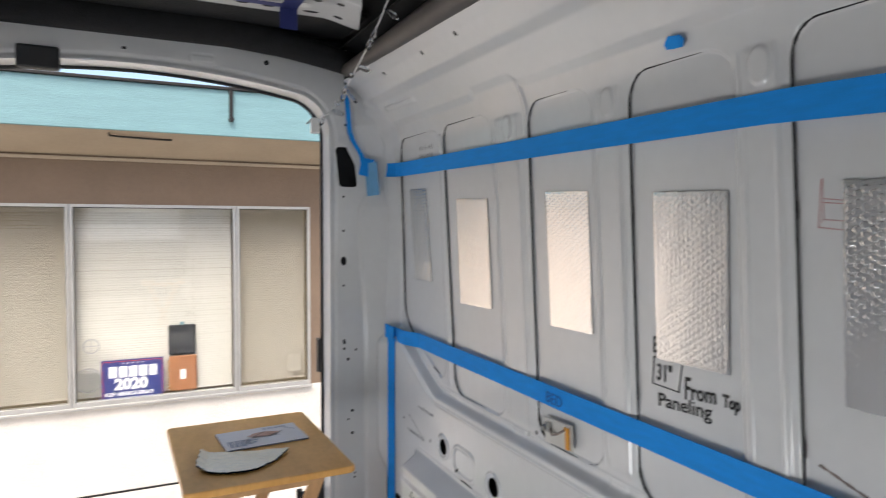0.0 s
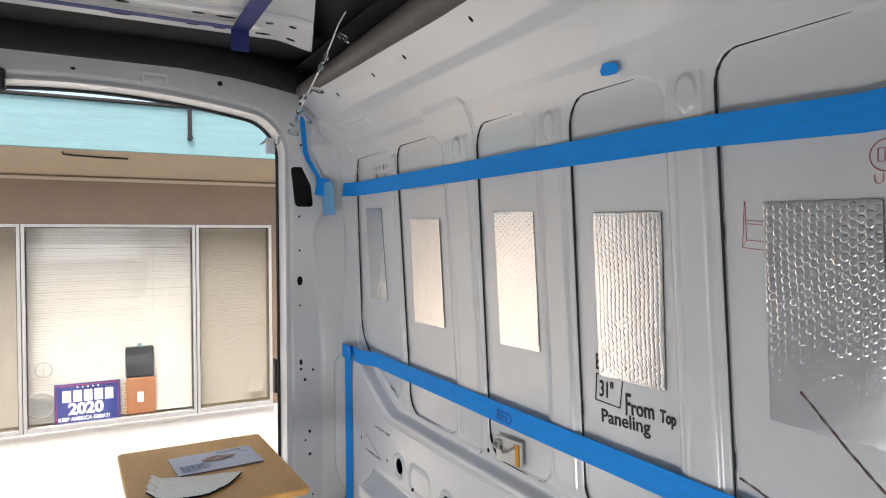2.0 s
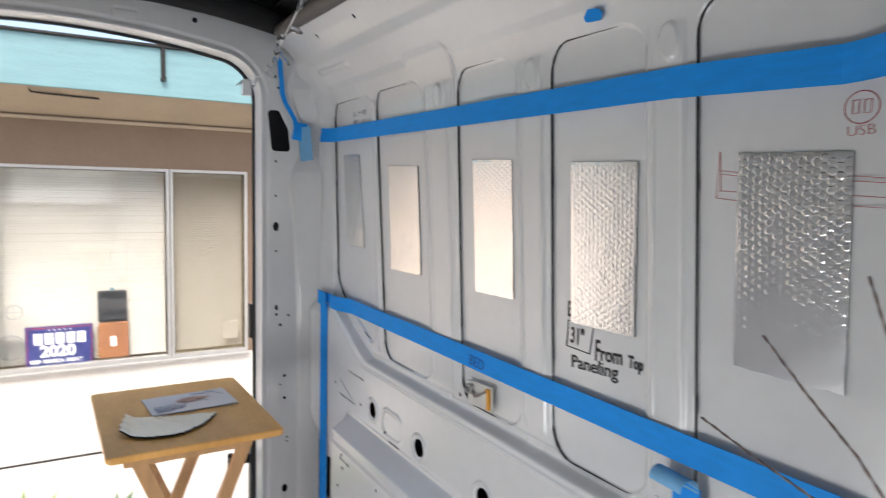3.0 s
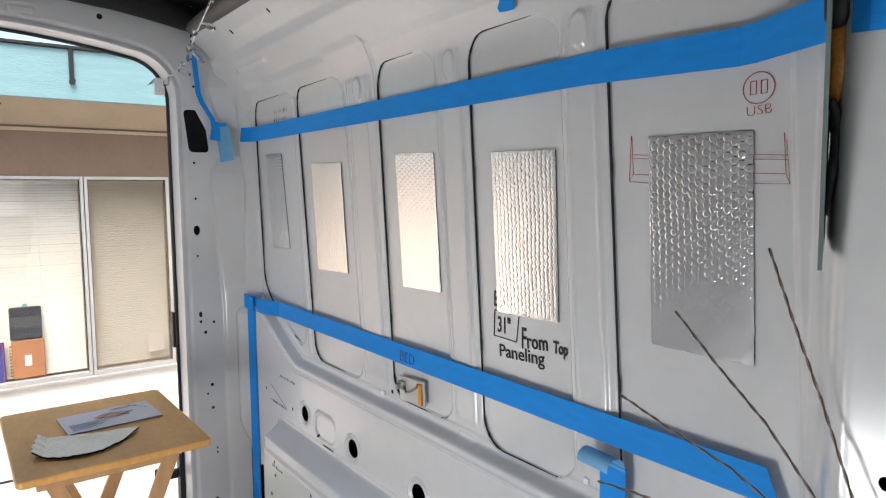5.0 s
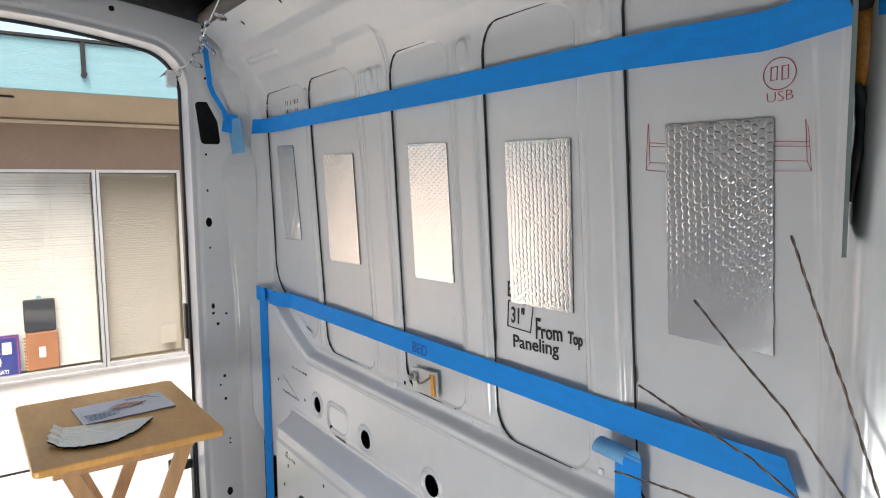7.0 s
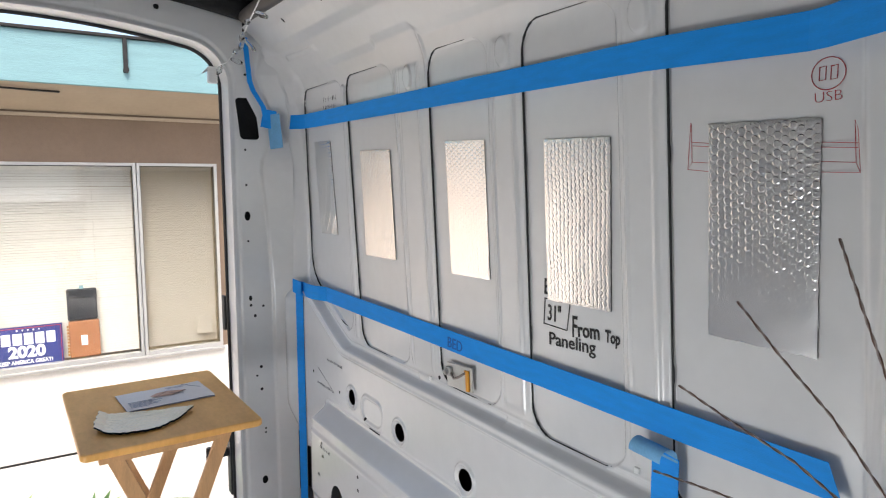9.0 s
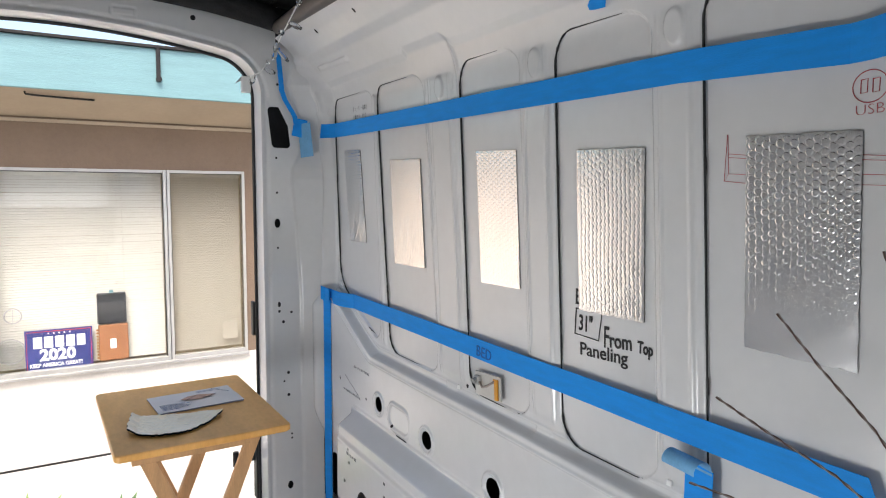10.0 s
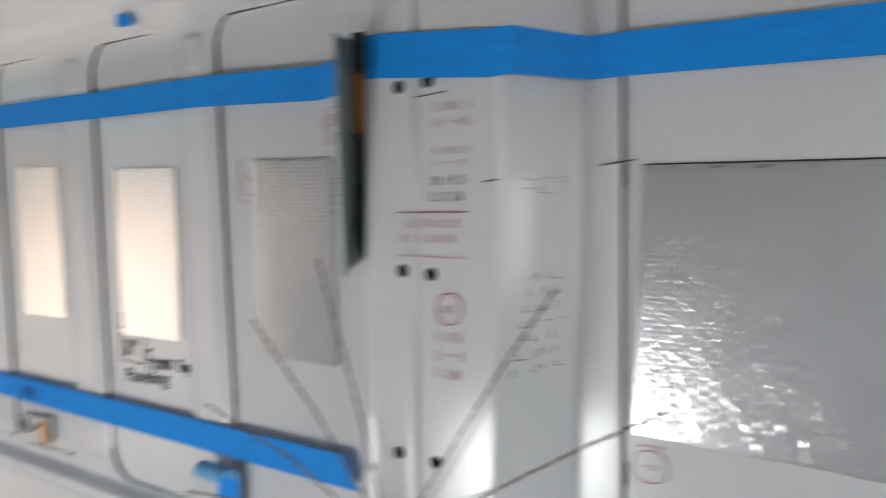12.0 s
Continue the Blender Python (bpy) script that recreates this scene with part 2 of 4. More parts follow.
def grid_sheet(name, P, keep, mat, parent=None, label=""):
    """A smooth sheet from a grid of points P[i, j] = (x, y, z); keep says which cells are there."""
    ni, nj, _ = P.shape
    idx = np.arange(ni * nj).reshape(ni, nj)
    q = np.stack([idx[:-1, :-1], idx[1:, :-1], idx[1:, 1:], idx[:-1, 1:]], -1)[keep]
    me = bpy.data.meshes.new(name)
    me.vertices.add(ni * nj)
    me.vertices.foreach_set("co", P.reshape(-1).astype(np.float32))
    me.loops.add(q.size)
    me.loops.foreach_set("vertex_index", q.reshape(-1).astype(np.int32))
    me.polygons.add(len(q))
    me.polygons.foreach_set("loop_start", (np.arange(len(q)) * 4).astype(np.int32))
    me.polygons.foreach_set("use_smooth", np.ones(len(q), dtype=bool))
    me.materials.append(mat)
    me.update(calc_edges=True)
    me.validate()
    ob = new(name, me)
    if parent:
        ob.parent = parent
    if label:
        ob["label"] = label
    return ob


# ---- van: side wall ----
FLOOR = 0.09
SKIN = 0.900
Z0 = 1.5
# window recesses between the ribs: rear edge, front edge (at height Z0), bottom, top, lean, corner radius
RECESSES = [
    (1.355, 1.776, 1.00, 2.006, 0.07, 0.07),
    (0.920, 1.305, 0.975, 2.008, 0.12, 0.07),
    (0.400, 0.714, 0.970, 2.003, 0.080, 0.075),
    (-0.055, 0.266, 0.957, 2.000, 0.063, 0.075),
    (-0.545, -0.175, 0.940, 2.005, 0.06, 0.065),
    (-1.750, -1.005, 0.940, 2.005, 0.02, 0.065),
]
HOLES = [(1.258, 0.764, 0.031, 0.030), (0.872, 0.749, 0.033, 0.031), (0.479, 0.736, 0.034, 0.032), (0.05, 0.735, 0.036, 0.032), (1.195, 0.375, 0.060, 0.075)]
BOLT_HOLES = [(1.34, 0.570), (1.33, 0.520), (1.375, 0.430), (1.01, 0.560), (1.01, 0.510), (1.66, 0.770), (1.38, 0.750), (1.135, 0.715), (0.68, 0.985), (0.66, 0.56), (0.66, 0.51),
              (1.13, 2.222), (0.87, 2.222), (1.50, 2.225), (0.46, 2.222), (-0.10, 2.222)]
COLUMN_HOLES = [(-0.735, 1.774), (-0.783, 1.778), (-0.743, 1.515), (-0.790, 1.512), (-0.738, 1.252), (-0.800, 1.249)]


def recess_sdf(k):
    u0, u1, z0, z1, lean, r = RECESSES[k]

    def f(y, z):
        d = rbox(y - lean * (z - Z0), z, u0, u1, z0, z1, r)
        if k == 0:      # its lower rear corner is cut off by the wheel arch swage
            d = np.maximum(d, ((y - 1.48) * 0.44 - (z - 1.055) * 0.90))
        return d
    return f


def hole_sdf(y0, z0, a, b):
    return lambda y, z: (np.hypot((y - y0) / a, (z - z0) / b) - 1) * min(a, b)


def cavity_sdf(y, z):
    return rbox(y, z, 1.600, 1.765, 0.10, 0.400, 0.03)


def wall_depth(y, z):
    """How far the inner panel stands in from the outer skin."""
    h = np.full_like(y, 0.020)
    # ribs between the recesses, each with a raised bead and a pressed pad at its top
    for k in range(5):
        a, b = RECESSES[k], RECESSES[k + 1]
        if k == 4:
            continue
        uc = (a[0] + b[1]) / 2 + 0.5 * (a[4] + b[4]) * (z - Z0)
        w = (a[0] - b[1]) / 2
        up = S(0.985, 1.01, z) * S(1.985, 1.965, z)
        h += 0.0040 * S(w * 0.80, w * 0.80 - 0.013, np.abs(y - uc)) * up
        jog = 0.010 * S(1.15, 1.17, z) * S(1.71, 1.69, z)
        for c, s in ((w * 0.93 - jog, 1), (w * 0.62, -1), (-w * 0.55, 1), (-w * 0.66, -1)):
            h += s * 0.0019 * np.exp(-((y - uc - c) / 0.0046) ** 2) * up
        h += 0.006 * S(1.0, 0.82, np.hypot((y - uc) / 0.028, (z - 1.940) / 0.042))
    # shallow upright beads close beside the recesses
    for k in (1, 2, 3):
        a = RECESSES[k]
        h += 0.004 * np.exp(-((y - a[0] - a[4] * (z - Z0) + 0.018) / 0.006) ** 2) * S(1.0, 1.05, z) * S(1.95, 1.9, z)
    # pressed steps along the top: one over the recesses with a raised notch, one long ridge under the roof
    zb = 2.058 + 0.008 * S(0.725, 0.775, y) + 0.017 * S(0.735, 0.785, y) * S(1.045, 1.02, y)
    h += 0.011 * np.clip((rbox(y, z, -5.0, 1.800, -5.0, zb, 0.04) + 0.011) / 0.022, 0, 1) * S(1.91, 1.95, z)
    h += 0.005 * np.exp(-((y - 0.752 - 0.10 * (z - 2.0)) / 0.010) ** 2) * S(1.88, 1.93, z) * S(2.075, 2.05, z)
    h += 0.013 * np.clip((z - 2.153) / 0.024, 0, 1) - 0.014 * np.clip((z - 2.177) / 0.05, 0, 1)
    h += 0.006 * S(1.0, 0.75, np.maximum(np.abs(y - 1.60) / 0.17, np.abs(z - 2.125 - 0.02 * (y - 1.6)) / 0.010))
    h += 0.07 * S(1.77, 1.90, y) ** 2 * S(1.98, 2.08, z) * S(2.20, 2.13, z)
    h += 0.007 * np.exp(-((y - 1.830 - 0.05 * (z - 2.0)) / 0.008) ** 2) * S(1.93, 1.96, z) * S(2.05, 2.02, z)
    h += 0.055 * S(1.768, 1.855, y) * S(0.40, 0.60, z) * S(2.12, 2.0, z)
    # swage under the recesses and the thicker lower wall
    t = np.maximum(y - 1.33, 0)
    zs = 0.938 + 0.52 * t * t / (t + 0.05)
    swage = 0.040 * np.clip((zs + 0.014 - z) / 0.016, 0, 1) + 0.006 * np.exp(-((z - zs + 0.024) / 0.0055) ** 2) + 0.004 * np.exp(-((z - zs - 0.034) / 0.0045) ** 2)
    back = S(1.755, 1.785, y)
    h += swage * (1 - back) + 0.036 * back * S(1.135, 1.065, z)
    h += 0.004 * S(0.006, 0.0, rbox(y, z, 0.74, 0.80, 0.955, 0.968, 0.005)) + 0.004 * S(0.006, 0.0, rbox(y, z, 0.27, 0.33, 0.950, 0.963, 0.005))
    for y0, z0, a, b in HOLES[:4]:
        d = np.hypot((y - y0) / (a * 1.55), (z - z0) / (b * 1.6))
        h += 0.007 * S(1.03, 0.96, d) * S(0.76, 0.83, d)
    d = rbox(y, z, 0.995, 1.165, 0.705, 0.805, 0.045)
    h += 0.007 * S(0.010, 0.004, np.abs(d)) * S(0.99, 1.03, y)
    h += 0.085 * np.clip((0.678 - z) / 0.048, 0, 1) * S(1.54, 1.47, y)
    h += 0.005 * np.exp(-((z - 0.684) / 0.006) ** 2) * S(1.52, 1.47, y)
    h += 0.012 * S(0.60, 0.58, z) * S(1.49, 1.45, y) * S(0.30, 0.34, z)
    # the door column that stands out in front of the skin
    h = h + (0.196 - 0.020) * S(-0.560, -0.690, y) * S(-0.945, -0.888, y)
    h += 0.006 * S(-0.560, -0.575, y) * S(-0.70, -0.66, y)
    h -= 0.012 * np.exp(-((y + 0.765 - 0.02 * (z - 1.5)) / 0.0045) ** 2)
    return h


def build_side_wall():
    cell = 0.0038
    ys, zs = np.arange(-1.95, 1.875, cell), np.arange(FLOOR, 2.264, cell)
    Y, Z = np.meshgrid(ys, zs, indexing="ij")
    knots = [(-1.95, 0.02), (-1.005, 0.02), (-0.90, 0.0), (-0.72, 0.0)]
    for u0, u1, _, _, lean, _ in RECESSES[4::-1]:
        knots += [(u0, lean), (u1, lean)]
    knots.append((1.875, 0.0))
    Y = Y + np.interp(Y, [k[0] for k in knots], [k[1] for k in knots]) * np.clip(Z - Z0, -0.60, 0.55)
    shapes = [recess_sdf(k) for k in range(6)]
    holes = [hole_sdf(*h) for h in HOLES] + [hole_sdf(y, z, 0.0095, 0.0095) for y, z in COLUMN_HOLES] + [hole_sdf(y, z, 0.0068, 0.0068) for y, z in BOLT_HOLES] + [cavity_sdf]
    for f in shapes + holes:
        Y, Z = snap(Y, Z, f, cell)
    Y, Z, keep = trim(Y, Z, holes, cell)
    h = wall_depth(Y, Z)
    for k, f in enumerate(shapes):
        d = f(Y, Z)
        u0, lean = RECESSES[k][0], RECESSES[k][4]
        soft = S(0.014, 0.0, Y - lean * (Z - Z0) - u0)
        inside = d < -1e-4
        h = np.where(inside, 0.010 + (h - 0.010) * soft, h)
    X = SKIN - h - 2.4 * np.maximum(Z - 1.95, 0) ** 2
    X += 0.0012 * np.sin(Y * 7 + 1.3) * np.sin(Z * 5)
    P = np.stack([X, Y, Z], -1)
    wall = grid_sheet("wall_side", P, keep, PAINT)
    return tagged(wall, "white painted steel inner side of a van with ribs", "wall", kind="structure")


wall_side = build_side_wall()
# Black sheet that puts shade behind the holes of the panel.
part("cavity_liner", box(0.925, 0.935, -2.7, 2.0, FLOOR, 2.46), CAVITY_BLACK, wall_side, "black sheet for the shade behind the panel")


def outline_points(k, n=9):
    """The rear, bottom and top edges of a recess, where the panel stands off the skin."""
    u0, u1, z0, z1, lean, r = RECESSES[k]
    pts = []
    pts += [(u1 - 0.78 * (u1 - u0), z1), (u1 - 0.66 * (u1 - u0), z1), (u1 - 0.45 * (u1 - u0), z1)]
    pts += [(u1 - r + r * math.sin(a), z1 - r + r * math.cos(a)) for a in (math.pi / 2 * i / n for i in range(n + 1))]
    if k == 0:
        low = [(1.773, 1.488), (1.762, 1.334), (1.756, 1.285), (1.748, 1.246), (1.737, 1.219), (1.723, 1.198), (1.689, 1.165), (1.593, 1.105), (1.501, 1.053), (1.414, 1.025), (1.385, 1.02)]
        pts += [(u1, 1.6)] + [(y - lean * (z - Z0), z) for y, z in low]
    else:
        pts += [(u1 - r + r * math.cos(a), z0 + r - r * math.sin(a)) for a in (math.pi / 2 * i / n for i in range(n + 1))]
        pts += [(u0 + 0.5 * (u1 - u0), z0), (u0 + r, z0)] + [(u0 + r - r * math.sin(a), z0 + r - r * math.cos(a)) for a in (0.35, 0.7, 1.0)]
    return [(u + lean * (z - Z0), z) for u, z in pts]


def build_gaps():
    for k in range(6):
        pts = outline_points(k)
        n = len(pts)
        cy, cz = sum(p[0] for p in pts) / n, sum(p[1] for p in pts) / n
        path = []
        for y, z in pts:
            e = Vector((y - cy, (z - cz) * 0.4)).normalized() * 0.006
            lip = float(wall_depth(np.array([y + e.x]), np.array([z + e.y]))[0]) if z < 1.30 and k == 0 else 0.0185
            path.append((SKIN - max(0.012, lip - 0.003) - 2.4 * max(z - 1.95, 0) ** 2, y - 0.0025, z))
        rad = [0.0029 * (1 + 0.25 * math.sin(i * 2.3)) if 2 < i < n - 3 else 0.0022 if 0 < i < n - 1 else 0.0008 for i in range(n)]
        # Black bars put the shade of the open gap into the shape.
        part("gap_sealer", tube(path, rad, 6), SHADE_BLACK, wall_side, "black bar for the shade in the open gap along the recess edge", True)
        u1, lean = RECESSES[k][1], RECESSES[k][4]
        for z in (1.655, 1.215)[:1 if k == 0 else 2]:
            part("gap_tab", tube([(SKIN - 0.0165, u1 + lean * (z + d - Z0) - 0.0045, z + d) for d in (-0.022, -0.014, 0.014, 0.022)], [0.001, 0.0032, 0.0032, 0.001], 6), SHADE_BLACK, wall_side, "short black bar widening the gap's shade")


build_gaps()


# ---- van: rear frame with its door opening ----
RX0, RX1, RZ1, RXC, RR, CROWN = -1.02, 0.576, 2.256, -0.214, 0.14, 0.15
REAR_Y = 1.90


def opening_sdf(x, z):
    return rbox(x, z + CROWN * (x - RXC) ** 2, RX0, RX1, -0.6, RZ1, RR)


REAR_HOLES = [(0.640, 1.452, 0.013, 0.021), (0.642, 1.395, 0.005, 0.005), (0.640, 1.340, 0.005, 0.005), (0.640, 1.590, 0.005, 0.006), (0.640, 1.745, 0.005, 0.006), (0.650, 2.070, 0.006, 0.006),
              (0.642, 1.080, 0.007, 0.014), (0.642, 1.048, 0.006, 0.007), (0.698, 1.040, 0.006, 0.006), (0.660, 0.998, 0.007, 0.008),
              (0.680, 0.757, 0.007, 0.008), (0.660, 0.718, 0.005, 0.005), (0.680, 0.652, 0.007, 0.008), (0.692, 0.462, 0.005, 0.005), (0.692, 0.442, 0.005, 0.005),
              (0.632, 0.290, 0.005, 0.005), (0.682, 0.215, 0.013, 0.019), (0.30, 2.312, 0.011, 0.011), (-0.25, 2.312, 0.010, 0.006),
              (0.735, 0.55, 0.004, 0.006), (0.735, 0.36, 0.004, 0.006), (0.735, 0.80, 0.004, 0.005), (0.735, 1.15, 0.004, 0.005)]


def latch_sdf(x, z):
    u = x - 0.10 * (1.88 - z)
    return np.maximum(rbox(u, z, 0.612, 0.696, 1.790, 1.970, 0.018), (u - 0.662) * 0.924 + (z - 1.97) * 0.383)


def build_rear():
    cell = 0.0055
    xs, zs = np.arange(-1.33, 0.876, cell), np.arange(FLOOR, 2.395, cell)
    X, Z = np.meshgrid(xs, zs, indexing="ij")
    holes = [hole_sdf(*h) for h in REAR_HOLES] + [latch_sdf, opening_sdf]
    for f in holes:
        X, Z = snap(X, Z, f, cell)
    X, Z, keep = trim(X, Z, holes, cell)
    d = opening_sdf(X, Z)
    y = np.full_like(X, REAR_Y)
    crease = np.interp(Z, [0.0, 1.11, 1.46, 1.65, 1.70, 1.77, 1.90, 1.97, 2.07, 2.14, 2.22], [0.755, 0.75, 0.73, 0.712, 0.720, 0.757, 0.768, 0.740, 0.705, 0.720, 0.735])
    y -= np.clip((X - crease) * 0.5, 0, 0.068)
    y -= 0.012 * S(crease - 0.012, crease, X)
    y += 0.006 * S(0.012, 0.004, np.abs(d - 0.022))
    y -= 0.08 * S(2.35, 2.44, Z)
    h = rbox(X, Z, -0.005, 0.085, 2.283, 2.318, 0.008)
    y += 0.005 * S(0.003, 0.0, np.abs(h))
    xc, zc = (X[:-1, :-1] + X[1:, 1:]) / 2, (Z[:-1, :-1] + Z[1:, 1:]) / 2
    keep &= (xc < 0.832) & ((xc < 0.645) | (zc < 2.25))
    wall = grid_sheet("wall_rear", np.stack([X, y, Z], -1), keep, PAINT)
    tagged(wall, "white painted rear door frame with bolt holes", "wall", kind="structure")
    n = 14
    loop = [(RX1, FLOOR)]
    loop += [(RX1 - RR + RR * math.cos(a), RZ1 - RR + RR * math.sin(a)) for a in (math.pi / 2 * i / n for i in range(n + 1))]
    loop += [(RX1 - RR + (RX0 - RX1 + 2 * RR) * i / 20, RZ1) for i in range(1, 20)]
    loop += [(RX0 + RR - RR * math.sin(a), RZ1 - RR + RR * math.cos(a)) for a in (math.pi / 2 * i / n for i in range(n + 1))]
    loop += [(RX0, FLOOR)]
    loop = [(x, z - CROWN * (x - RXC) ** 2) for x, z in loop]
    bm = bmesh.new()
    rows = []
    for x, z in loop:
        dx, dz = x - RXC, z - 1.2
        rows.append([bm.verts.new(c) for c in ((x, REAR_Y, z), (x - 0.004 * (1 if dx > 0 else -1), REAR_Y + 0.02, z - 0.004 * (z > 2)),
                                               (x - 0.004 * (1 if dx > 0 else -1), REAR_Y + 0.10, z - 0.004 * (z > 2)))])
    for a, b in zip(rows, rows[1:]):
        for k in range(2):
            bm.faces.new((a[k], b[k], b[k + 1], a[k + 1]))
    part("reveal", bm, PAINT, wall, "", True)
    part("door_seal", tube([(x - 0.008 * (1 if x > RXC else -1), REAR_Y + 0.107, z - 0.008 * (z > 2)) for x, z in loop], 0.0085, 8), RUBBER, wall, "black rubber door seal", True)
    # The same black sheet for the shade behind the frame's holes.
    part("cavity_liner", merge(box(0.612, 0.93, 1.975, 1.985, FLOOR, 2.46), box(-1.33, 0.612, 1.975, 1.985, 2.30, 2.46)), CAVITY_BLACK, wall, "black sheet for the shade behind the frame")
    part("outer_skin", merge(box(0.602, 0.96, 2.005, 2.02, FLOOR, 2.47), box(-1.36, -1.03, 2.005, 2.02, FLOOR, 2.47), box(-1.03, 0.602, 2.005, 2.02, 2.30, 2.47)), PAINT, wall)
    return wall


wall_rear = build_rear()

# ---- van: roof, floor and the sides behind the camera ----
ceiling = tagged(part("ceiling", box(-1.36, 0.96, -2.75, 2.02, 2.465, 2.485), ROOFSKIN), "grey van roof skin, shade put into its colour", "ceiling", kind="structure")
floor = tagged(part("floor", box(-1.36, 0.96, -2.75, 2.03, 0.05, FLOOR, 0.004), FLOORMAT), "unseen van floor, kept pale to bounce light", "floor", kind="structure")
# The low gap is made up, only to let the added side lamp in.
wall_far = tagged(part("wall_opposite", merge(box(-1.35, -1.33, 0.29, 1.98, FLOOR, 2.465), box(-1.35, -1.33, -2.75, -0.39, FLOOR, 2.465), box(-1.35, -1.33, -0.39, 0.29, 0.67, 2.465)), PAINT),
                  "white painted opposite side of the van with a gap added for the fill lamp", "wall", kind="structure")
# Unseen panel added so that the front foil patch reflects grey.
part("lining", box(-1.328, -1.318, 0.30, 1.40, 0.43, 2.20, 0.003), FOIL_BACKDROP, wall_far, "unseen grey panel added for the foil reflections")
# Unseen closing wall, black so that reflections stay dark.
wall_front = tagged(part("wall_front", merge(box(-1.35, 0.96, -2.75, -2.73, FLOOR, 1.25), box(-1.35, 0.96, -2.75, -2.73, 1.95, 2.465)), RUBBER), "unseen black wall closing the front of the van", "wall", kind="structure")
outer = tagged(part("wall_outer", box(0.945, 0.96, -2.75, 2.02, 0.05, 2.47), PAINT), "white outer skin of the van", "wall", kind="structure")


def build_roof():
    bow_holes = [(x, y) for x in (-0.42, -0.10, 0.13, 0.22, 0.38, 0.50) for y in (1.30, 1.43)]
    cell = 0.008
    X, Yy = np.meshgrid(np.arange(-1.20, 0.60, cell), np.arange(0.95, 1.54, cell), indexing="ij")
    fs = [hole_sdf(x, y, 0.022 if (i % 3) else 0.034, 0.012) for i, (x, y) in enumerate(bow_holes)]
    for f in fs:
        X, Yy = snap(X, Yy, f, cell)
    X, Yy, keep = trim(X, Yy, fs, cell)
    X = X - S(0.30, 0.60, X) * 0.28 * (1.54 - Yy)
    z = np.full_like(X, 2.405) + 0.03 * S(1.48, 1.54, Yy) + 0.014 * S(0.03, 0.018, np.abs(Yy - 1.22)) - 0.03 * S(0.42, 0.60, X)
    z += 0.008 * S(0.02, 0.014, np.abs(Yy - 1.365)) * S(0.36, 0.33, X)
    z += 0.03 * S(0.02, 0.0, Yy - 0.96)
    bow = grid_sheet("roof_bow", np.stack([X, Yy, z], -1), keep, PAINT)
    tagged(bow, "white pressed steel roof crossmember with slots", "roof bow", kind="structure")
    tagged(part("roof_felt", merge(box(-1.32, 0.62, 1.50, 1.86, 2.436, 2.448), box(0.62, 0.90, -2.7, 1.9, 2.40, 2.41)), FELT), "black felt lining above the rear door", "lining", kind="structure")
    # black moulded trim over the rear door, turning down at the corner
    pts, rad = [], []
    for i in range(40):
        x = -1.3 + 1.93 * i / 39
        dip = 0.075 * max(0, (x - 0.12) / 0.5) ** 1.5
        pts.append((x, 1.83 - 0.01 * (x > 0.3), 2.405 - dip))
        rad.append(0.062 - 0.012 * max(0, (x - 0.2) / 0.45))
    tagged(part("rear_trim", tube(pts, rad, 14), FELT, None, "", True), "black foam trim above the rear door", "trim", kind="structure")
    run = np.linspace(1.80, -2.7, 30)
    pts = [(0.628 + 0.022 * min(1, (1.8 - y) / 1.2), y, 2.292 + 0.006 * min(1, (1.8 - y) / 1.2)) for y in run]
    rail_r = [0.028 + 0.020 * min(1, (1.8 - y) / 1.2) for y in run]
    tagged(part("roof_rail", tube(pts, rail_r, 14), RAIL, None, "", True), "grey-brown rail along the roof edge", "rail", kind="structure")


build_roof()


# ---- outside: ground and the building across ----
ground = tagged(part("ground", box(-400, 400, -400, 400, -0.90, -0.80), CONCRETE), "pale sunlit concrete paving", "ground", kind="structure")
BY, GZ = 5.453, -0.80


